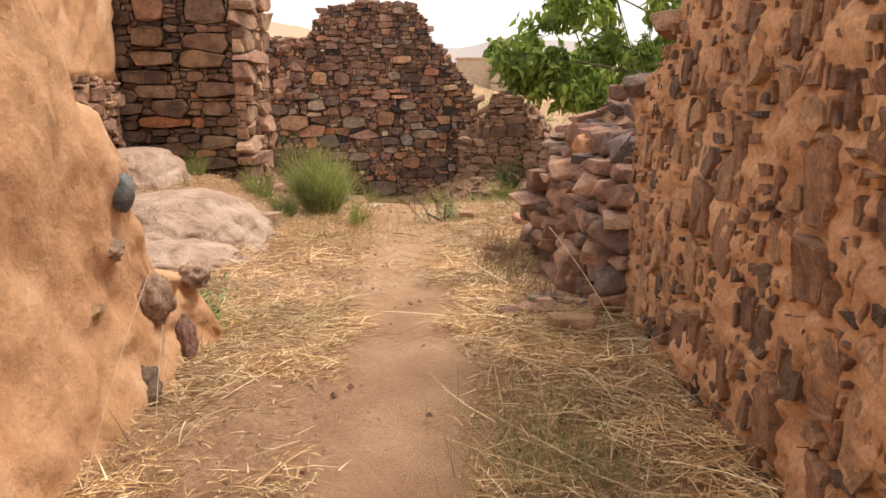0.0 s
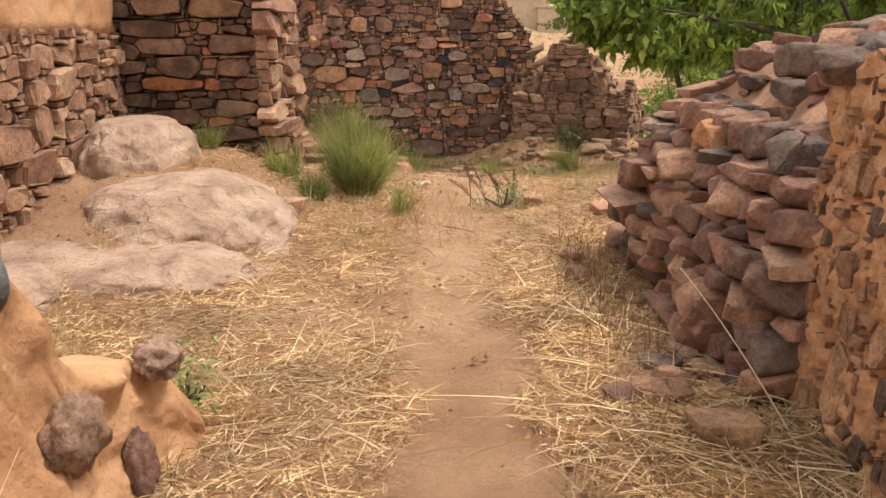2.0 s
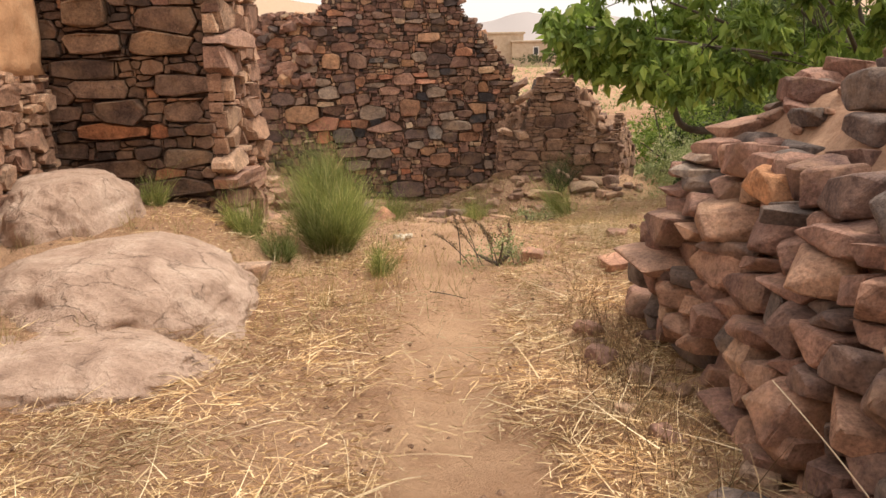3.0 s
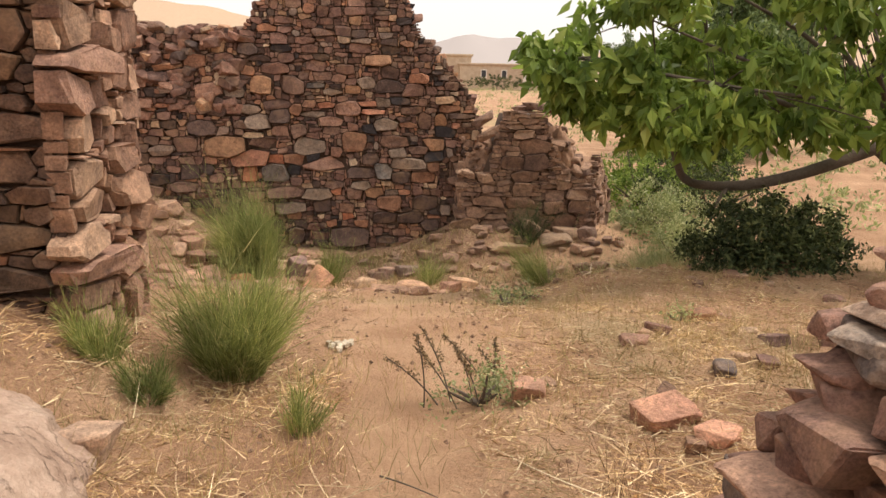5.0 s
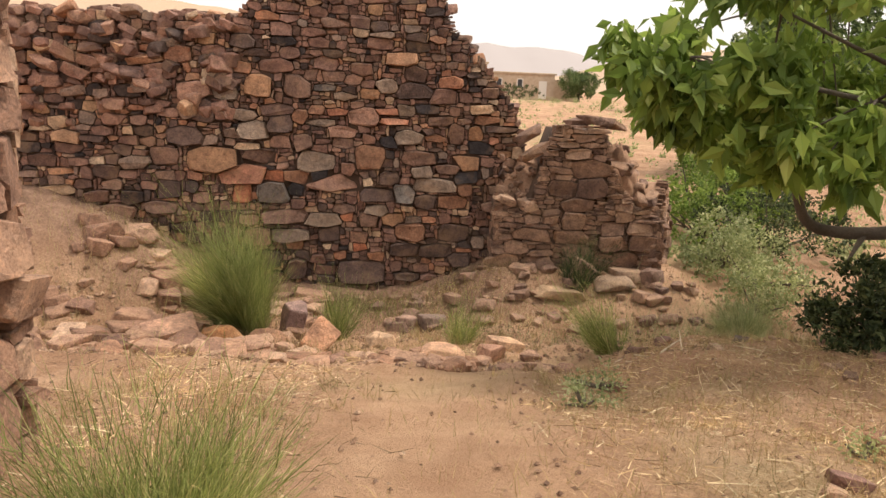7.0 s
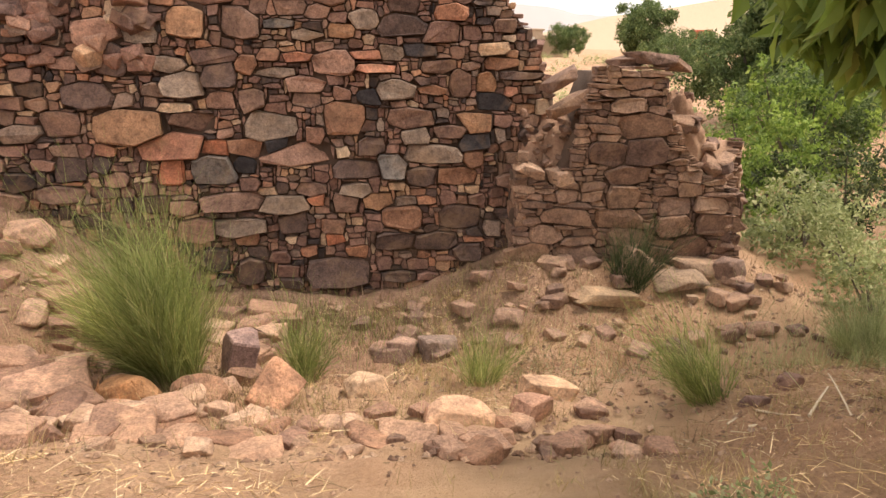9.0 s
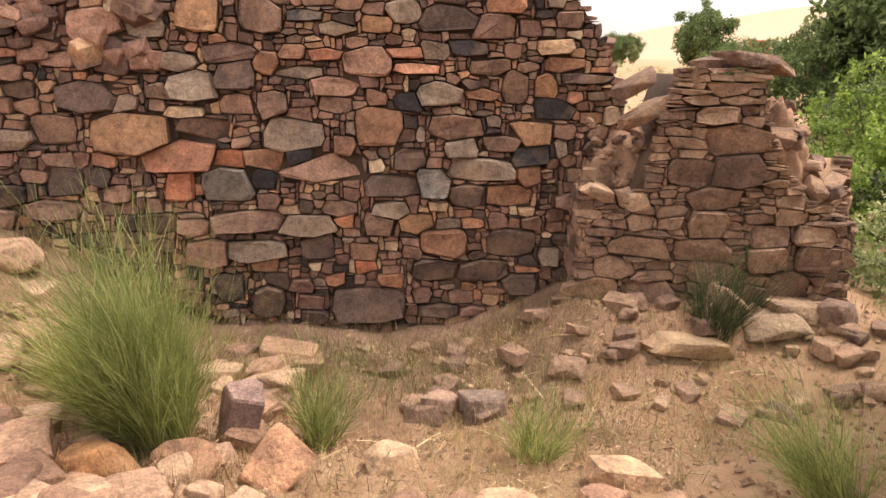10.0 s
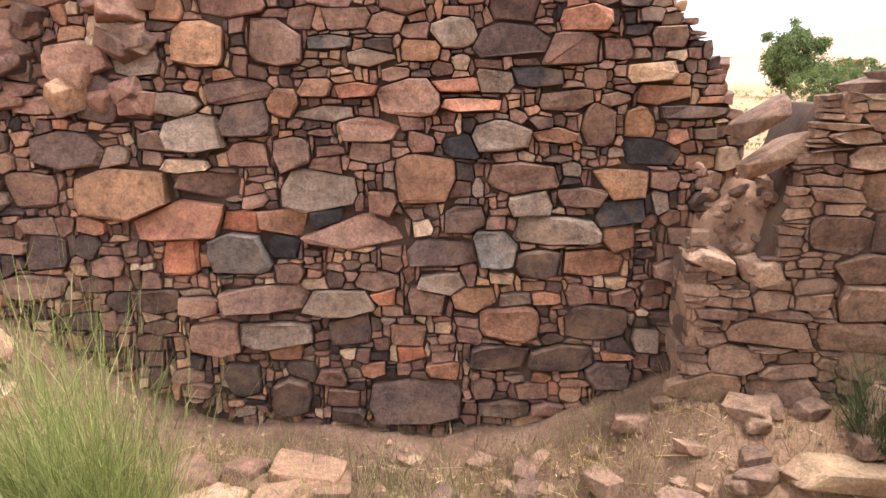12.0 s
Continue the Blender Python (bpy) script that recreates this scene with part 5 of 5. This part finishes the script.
def spreading_tree():
    """The low, wide tree whose boughs hang towards the path."""
    root = new("tree")
    rng = random.Random(7)
    base = Vector((5.2, 12.6, float(land(5.2, 12.6)) - 0.05))
    limb("trunk", [base, base + Vector((-0.1, 0, 0.5)), base + Vector((0, 0.05, 1.1)), base + Vector((-0.1, 0.1, 1.9))], 0.17, 0.12, root)
    limb("limb", [base + Vector((-0.05, 0, 0.75)), (4.6, 12.1, 0.78), (4.0, 11.75, 0.66), (3.55, 11.7, 0.50), (3.0, 11.7, 0.36), (2.6, 11.7, 0.34), (2.3, 11.7, 0.38), (2.2, 11.7, 0.62), (2.12, 11.8, 1.0)], 0.075, 0.028, root)
    limb("limb", [(2.75, 11.7, 0.35), (2.62, 11.6, 0.24), (2.55, 11.55, 0.12)], 0.025, 0.008, root)
    ends = []
    for (a, b, c) in ((1.1, 11.1, 1.5), (1.8, 11.4, 1.85), (2.6, 12.6, 2.4), (3.4, 11.4, 2.2), (3.2, 13.4, 2.9), (4.4, 11.2, 2.6), (4.6, 13.8, 3.2), (6.2, 12.2, 3.0), (5.6, 11.0, 2.2), (2.4, 11.2, 1.3)):
        end = Vector((a, b, c))
        start = base + Vector((-0.08, 0.05, rng.uniform(1.1, 1.85)))
        mid = start.lerp(end, 0.5) + Vector((0, 0, 0.25))
        limb("limb", [start, start.lerp(mid, 0.5), mid, mid.lerp(end, 0.5), end], 0.042, 0.008, root)
        ends.append(end)
    centres, radii = [], []
    top = lambda x: float(np.interp(x, [0.5, 1.0, 1.8, 2.6, 3.6, 5.0, 7.0], [1.75, 2.0, 2.35, 2.75, 3.3, 3.6, 2.9]))
    low = lambda x: float(np.interp(x, [0.5, 0.8, 1.05, 1.4, 2.0, 3.0, 5.0, 7.0], [1.6, 1.36, 1.1, 0.9, 0.86, 0.9, 1.05, 1.3]))
    while len(centres) < 560:
        x = 0.64 + 6.3 * rng.random() ** 0.85
        mid_y = float(np.interp(x, [0.5, 1.6, 3.0, 7.0], [11.0, 11.25, 12.0, 12.2]))
        y = mid_y + rng.uniform(-1, 1) * float(np.interp(x, [0.6, 1.6, 3.0, 7.0], [0.35, 0.8, 1.7, 1.7]))
        t = rng.random()
        z = low(x) + (top(x) - low(x)) * t
        deep = abs(y - mid_y) / float(np.interp(x, [0.6, 1.6, 3.0, 7.0], [0.35, 0.8, 1.7, 1.7]))
        if x < 2.3 and rng.random() < 0.12:
            continue
        if noise.noise(Vector((x * 1.5, y * 1.5, z * 1.9))) < -0.1 or (deep < 0.55 and 0.2 < t < 0.8):
            continue
        centres.append((x, y, z))
        radii.append(rng.uniform(0.09, 0.22))
    for k, c in enumerate(centres[:90]):
        e = min(ends, key=lambda q: (q - Vector(c)).length)
        limb("twig", [e, e.lerp(Vector(c), 0.5) + Vector((0, 0, 0.06)), Vector(c)], 0.010, 0.004, root)
    crown = leaf_cloud("crown", np.array(centres), np.array(radii), 46, 0.155, LEAF, 9, 0.9)
    crown.parent = root
    return tagged(root, "wide low tree with hanging bright green compound leaves", "tree")


spreading_tree()


def leafy_bush(cx, cy, w, d, h, clumps, per, size, mat, seed, label, lift=0.0):
    root = new("bush")
    g = random.Random(seed)
    z0 = float(land(cx, cy)) - lift
    centres, radii = [], []
    while len(centres) < clumps:
        a, b, c = g.uniform(-1, 1), g.uniform(-1, 1), g.random()
        if a * a + b * b + c * c > 1 + 0.5 * noise.noise(Vector((a * 2 + seed, b * 2, c * 2))):
            continue
        centres.append((cx + a * w / 2, cy + b * d / 2, z0 + c * h))
        radii.append(g.uniform(0.06, 0.14) * (1 + h * 0.15))
    for k in range(7):
        q = centres[k]
        limb("branch", [(cx, cy, z0), (cx * 0.5 + q[0] * 0.5, cy * 0.5 + q[1] * 0.5, z0 + h * 0.2), q], 0.012 * (1 + h), 0.004, root)
    leaf_cloud("foliage", np.array(centres), np.array(radii), per, size, mat, seed, 0.0).parent = root
    return tagged(root, label, "bush")


leafy_bush(2.95, 11.2, 1.6, 1.0, 0.66, 210, 60, 0.055, BUSHLEAF, 201, "dense dark green bush under the tree")
leafy_bush(3.1, 14.0, 0.8, 0.8, 0.55, 50, 34, 0.05, SCRUB, 202, "loose grey-green scrub beside the pier")
leafy_bush(3.5, 15.0, 1.3, 1.2, 0.7, 80, 34, 0.05, SCRUB, 203, "loose grey-green scrub beyond the wall")
leafy_bush(4.4, 16.8, 2.4, 2.0, 1.0, 130, 34, 0.06, BUSHLEAF, 204, "green bush in the field beyond the wall")
leafy_bush(3.7, 17.6, 1.8, 1.6, 1.3, 130, 40, 0.07, LEAF, 207, "leafy green bush beyond the wall")
leafy_bush(4.9, 19.0, 2.6, 1.8, 2.0, 170, 44, 0.08, LEAF, 208, "tall leafy green bush beyond the wall")
leafy_bush(3.4, 15.8, 1.3, 1.2, 0.8, 90, 40, 0.05, SCRUB, 209, "pale flowering scrub beyond the wall end")
leafy_bush(-1.2, 3.92, 0.16, 0.16, 0.26, 12, 22, 0.035, SCRUB, 205, "small grey-green weed at the plastered wall's foot")
leafy_bush(0.0, 7.7, 0.5, 0.4, 0.2, 26, 30, 0.025, SCRUB, 206, "low grey-green weed with dry seed stalks")

leafy_bush(0.42, 10.1, 0.3, 0.26, 0.10, 14, 26, 0.03, SCRUB, 210, "low green weed on the trodden earth")
leafy_bush(1.5, 9.3, 0.22, 0.2, 0.08, 10, 24, 0.028, SCRUB, 211, "low green weed in dry grass")
leafy_bush(0.62, 10.6, 0.34, 0.24, 0.16, 14, 26, 0.028, SCRUB, 212, "low grey-green weed on the dirt")


def seed_stalks():
    rng = random.Random(91)
    root = new("seed_stalks")
    for k in range(9):
        x, y = -0.05 + rng.uniform(-0.26, 0.24), 7.72 + rng.uniform(-0.15, 0.15)
        z = float(land(x, y))
        tip = Vector((x + rng.uniform(-0.26, 0.06), y + rng.uniform(-0.08, 0.08), z + rng.uniform(0.2, 0.38)))
        mid = Vector((x, y, z)).lerp(tip, 0.5) + Vector((0.03, 0, 0.02))
        limb("stalk", [(x, y, z), mid, tip], 0.004, 0.0025, root)
        pts = np.array([mid.lerp(tip, t) for t in np.linspace(0, 1, 12)])
        leaf_cloud("seed_head", pts, np.full(12, 0.012), 8, 0.018, DRYWEED, 300 + k, 0.0).parent = root
    tagged(root, "dry brown seed stalks standing in a weed", "plant")


seed_stalks()
def scatter_twigs():
    g = np.random.default_rng(15)
    n = 9000
    x, y = g.uniform(-3.6, 3.4, n), g.uniform(6.5, 14.3, n)
    keep = g.random(n) < smooth01(0.2, 0.5, np.abs(x - track(y))) * np.clip(0.5 + 1.6 * fbm(x * 1.1, y * 1.1, 3, 41), 0.1, 1)
    x, y = x[keep], y[keep]
    n = len(x)
    a, el = g.uniform(0, 6.28, n), np.abs(g.normal(0, 0.3, n))
    d = np.stack([np.cos(a) * np.cos(el), np.sin(a) * np.cos(el), np.sin(el)], -1)
    ln = g.gamma(2.0, 0.035, n) + 0.02
    tagged(blades("twigs", np.stack([x, y, land(x, y) + 0.004], -1), d, ln, g.uniform(0.001, 0.003, n), ln * g.uniform(-0.1, 0.2, n), DRYWEED), "dry brown twigs and stalks littering the dirt", "twigs", kind="stuff")


def stick(x, y, length, angle, rise, label, mat, r=0.008):
    z = float(land(x, y)) + r
    c, s2 = math.cos(radians(angle)), math.sin(radians(angle))
    pts = [Vector((x, y, z)), Vector((x + c * length * 0.5, y + s2 * length * 0.5, z + rise * 0.6 + 0.01)), Vector((x + c * length, y + s2 * length, z + rise))]
    ob = limb("stick", pts, r, r * 0.5)
    ob.data.materials[0] = mat
    return tagged(ob, label, "stick")


PALEWOOD = mud_material("bleached_wood", (0.50, 0.38, 0.26), (0.62, 0.50, 0.36), (0.70, 0.58, 0.43), 0.3)
stick(1.05, 11.6, 0.75, 4, 0.03, "bleached dry stick lying on the dirt", PALEWOOD)
stick(1.25, 11.45, 0.35, 50, 0.02, "short bleached stick on the dirt", PALEWOOD)
stick(1.15, 11.75, 0.5, -35, 0.02, "bleached dry stick lying on the dirt", PALEWOOD, 0.006)
stick(1.35, 11.3, 0.42, 75, 0.02, "thin bleached stick on the dirt", PALEWOOD, 0.005)
stick(1.0, 11.72, 0.3, 28, 0.05, "short forked dry stick on the dirt", PALEWOOD, 0.006)
stick(-0.45, 6.95, 0.28, -40, 0.01, "thin dark twig on the path", BARK, 0.004)
stick(0.85, 3.72, 0.6, 118, 0.42, "dry straw stalk leaning against the rubble", PALEWOOD, 0.0028)
stick(0.75, 3.95, 0.5, 70, 0.03, "dry straw stalk at the rubble's foot", PALEWOOD, 0.004)
stick(-1.05, 2.15, 0.45, 80, 0.55, "dry grass stalk before the plastered wall", PALEWOOD, 0.0018)
stick(-1.0, 2.6, 0.2, 95, 0.32, "dry grass stalk before the plastered wall", PALEWOOD, 0.0016)
rng = random.Random(95)
for _ in range(11):
    loose(-0.72 + rng.uniform(-0.07, 0.07), 8.42 + rng.uniform(-0.09, 0.09), (0.05, 0.04, 0.035), tinted((0.66, 0.62, 0.52)), rng, "small white stone in a cluster on the path", None, 0.1)
scatter_twigs()
scatter_pebbles()
scatter_straw()
scatter_stalks()
scatter_grass()
def far_scrub():
    g = np.random.default_rng(12)
    n = 2000
    y = 15.5 + 75 * g.random(n) ** 1.6
    x = g.uniform(-0.35, 0.75, n) * (y + 6)
    r = g.uniform(0.1, 0.32, n) * (0.7 + y * 0.012)
    c = np.stack([x, y, land(x, y) + r * 0.3], -1)
    tagged(leaf_cloud("field_scrub", c, r, 26, 0.11, SCRUB, 13, -0.6), "low grey-green scrub dotted over the dry field", "scrub", kind="stuff")


far_scrub()
green_patch(0.36, 2.35, 0.16, 0.25, 650, 0.24, 401, SCRUB, "thin green grass growing through the straw")
green_patch(-0.9, 7.4, 0.5, 0.5, 900, 0.25, 402, DRYGRASS, "long dry grass beside the path")
green_patch(-0.1, 14.1, 1.3, 0.2, 3200, 0.17, 403, DRYWEED, "dry brown weeds along the wall's foot")
green_patch(2.2, 13.0, 0.6, 0.5, 900, 0.4, 404, SCRUB, "pale green grass beside the pier")
green_patch(-3.2, 13.6, 0.6, 0.5, 1800, 0.3, 406, DRYGRASS, "dry grass on the rubble mound")
green_patch(-1.9, 13.0, 0.7, 0.6, 1500, 0.18, 407, DRYWEED, "dry brown weeds among the rubble")
green_patch(0.5, 13.3, 1.0, 0.5, 1600, 0.14, 408, DRYWEED, "dry brown weeds on the dirt")
green_patch(-0.6, 13.7, 0.8, 0.35, 2600, 0.2, 410, DRYWEED, "dry brown weeds in front of the far wall")
green_patch(0.8, 13.2, 0.9, 0.5, 1500, 0.2, 411, SCRUB, "thin green weeds on the earth")
green_patch(-1.9, 12.3, 0.8, 0.3, 900, 0.2, 412, DRYGRASS, "dry grass between the rubble")
green_patch(-1.3, 13.75, 0.7, 0.3, 1500, 0.3, 413, BROOM, "green weeds along the foot of the far wall")
green_patch(-1.9, 12.6, 0.3, 0.25, 1100, 0.22, 414, DRYWEED, "dead brown growth under the broom bush")
green_patch(1.6, 9.6, 1.0, 1.3, 7000, 0.15, 409, DRYGRASS, "bleached dry grass on the bank")
green_patch(0.45, 5.6, 0.12, 0.7, 900, 0.3, 405, DRYWEED, "dry brown weeds along the rubble")


# ---- distance ----
def far_tree(x, y, h, w, seed, label, mat=FARLEAF):
    root = new("tree")
    z0 = float(land(x, y))
    g = random.Random(seed)
    limb("trunk", [(x, y, z0 - 0.1), (x + 0.1, y, z0 + h * 0.3), (x, y, z0 + h * 0.75)], 0.035 * h, 0.012 * h, root)
    centres, radii = [], []
    while len(centres) < 150:
        a, b, c = g.uniform(-1, 1), g.uniform(-1, 1), g.uniform(-1, 1)
        if a * a + b * b + c * c > 0.75 + 0.7 * noise.noise(Vector((a * 1.8 + seed, b * 1.8, c * 1.8))):
            continue
        centres.append((x + a * w / 2, y + b * w / 2, z0 + h * 0.53 + c * h * 0.48))
        radii.append(h * g.uniform(0.05, 0.10))
    for c in centres[:6]:
        limb("limb", [(x, y, z0 + h * 0.35), c], 0.012 * h, 0.004 * h, root)
    leaf_cloud("crown", np.array(centres), np.array(radii) * 1.25, 110, 0.04 * h, mat, seed, 0.4).parent = root
    return tagged(root, label, "tree")


far_tree(14.6, 60, 4.3, 4.0, 501, "round green tree in the distance")
far_tree(6.5, 25, 2.2, 2.8, 502, "green tree beyond the ruins")
far_tree(7.7, 24.5, 3.7, 3.0, 503, "tall green tree beyond the ruins")
far_tree(5.6, 20.0, 1.6, 2.4, 504, "leafy green tree beyond the ruins")
far_tree(9.4, 27, 5.2, 4.6, 509, "tall broad green tree beyond the ruins")
far_tree(12.0, 46, 2.0, 3.4, 505, "low green tree in the distance")
far_tree(16.5, 55, 2.4, 4.6, 510, "low green tree in the distance")
far_tree(17.5, 48, 3.6, 4.6, 511, "green tree in the distance")
far_tree(17.5, 98, 4.0, 5.0, 507, "leaning green tree beside the far house")
far_tree(9.5, 94, 1.9, 8.0, 508, "low green hedge tree before the far house", BUSHLEAF)

HOUSE = mud_material("pale_house_render", (0.42, 0.32, 0.23), (0.50, 0.39, 0.29), (0.56, 0.45, 0.34), 0.2)
DARKPANE = material("dark_opening", 0.4)[0]
DARKPANE.node_tree.nodes["Principled BSDF"].inputs["Base Color"].default_value = (0.05, 0.05, 0.055, 1)
FRAME = material("pale_frame", 0.7)[0]
FRAME.node_tree.nodes["Principled BSDF"].inputs["Base Color"].default_value = (0.7, 0.66, 0.6, 1)


def box(name, lo, hi, mat, parent=None, bevel=0.0):
    bm = bmesh.new()
    bmesh.ops.create_cube(bm, size=1.0)
    for v in bm.verts:
        v.co = Vector([lo[k] + (hi[k] - lo[k]) * (v.co[k] + 0.5) for k in range(3)])
    if bevel:
        bmesh.ops.bevel(bm, geom=bm.edges[:], offset=bevel, segments=1, affect="EDGES")
    return part(name, bm, mat, parent)


def far_house():
    root = new("house")
    box("wall", (5.8, 100, -0.6), (15.0, 107, 2.5), HOUSE, root)
    box("wall", (1.8, 101, -0.6), (7.2, 108, 3.5), HOUSE, root)
    box("wall", (15.0, 101, -0.6), (18.0, 106, 2.0), HOUSE, root)
    box("roof", (5.6, 99.8, 2.5), (15.2, 107.2, 2.72), HOUSE, root, 0.03)
    box("roof", (1.6, 100.8, 3.5), (7.4, 108.2, 3.74), HOUSE, root, 0.03)
    for x in (8.6, 11.0):
        w = box("window", (x - 0.36, 99.93, 1.0), (x + 0.36, 100.05, 2.0), FRAME, root)
        box("pane", (x - 0.26, 99.9, 1.1), (x + 0.26, 99.95, 1.9), DARKPANE, w)
    box("door", (13.2, 99.92, -0.2), (14.1, 100.04, 1.8), FRAME, root)
    tagged(root, "flat-roofed beige house with small windows far off", "house")


far_house()


def small_house(x, y, w, h, mat, label):
    root = new("house")
    z = float(land(x, y))
    box("wall", (x, y, z - 1), (x + w, y + w, z + h), mat, root)
    box("roof", (x - 0.1, y - 0.1, z + h), (x + w + 0.1, y + w + 0.1, z + h + 0.15), mat, root, 0.03)
    box("window", (x + w * 0.4, y - 0.05, z + h * 0.4), (x + w * 0.6, y + 0.05, z + h * 0.75), DARKPANE, root)
    tagged(root, label, "house")


small_house(-24.5, 70, 4.0, 2.4, HOUSE, "small beige house on the slope far off")
REDWALL = mud_material("red_painted_wall", (0.5, 0.12, 0.08), (0.55, 0.15, 0.1), (0.6, 0.2, 0.13), 0.2)
small_house(39.5, 120, 2.2, 3.2, REDWALL, "small red building far off among trees")

HILL = mud_material("dry_hill", (0.36, 0.25, 0.17), (0.44, 0.31, 0.21), (0.50, 0.37, 0.26), 0.15)
# the paleness of distant air is painted into this flat mountain colour
HAZE = material("haze_tinted_mountain", 1.0)[0]
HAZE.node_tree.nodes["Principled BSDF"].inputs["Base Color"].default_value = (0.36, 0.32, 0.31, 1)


def ridge(name, y, x0, x1, heights, depth, mat, label, rough):
    xs = np.linspace(x0, x1, 120)
    hs = np.interp(xs, [x0 + (x1 - x0) * k / (len(heights) - 1) for k in range(len(heights))], heights)
    hs = hs + rough * fbm(xs * 0.03, xs * 0, 5, 3)
    verts, faces, m = [], [], 9
    for x, h in zip(xs, hs):
        for k in range(m):
            t = k / (m - 1)
            verts.append((x, y - depth * (1 - t), -3 + (h + 3) * t ** 0.8 + rough * 0.3 * float(value_noise(np.array(x * 0.05), np.array(t * 6), 4)) * (0 < k < m - 1)))
    for i in range(len(xs) - 1):
        for k in range(m - 1):
            a = i * m + k
            faces.append((a, a + m, a + m + 1, a + 1))
    tagged(mesh_object(name, verts, faces, mat, True), label, "hill", kind="structure")


ridge("backdrop_hill", 320, 40, 440, [2, 12, 18.5, 23, 27, 30, 32, 34, 35, 36, 36], 160, HILL, "bare sandy hill in the distance", 1)
ridge("backdrop_hill_west", 260, -320, 10, [40, 34, 30, 26, 22, 18, 2], 150, HILL, "bare sandy slope in the distance", 3)
ridge("backdrop_mountain", 900, -400, 700, [40, 60, 30, 34, 44, 30, 36, 26, 40, 60], 200, HAZE, "mountain range on the horizon, coloured pale for haze", 8)
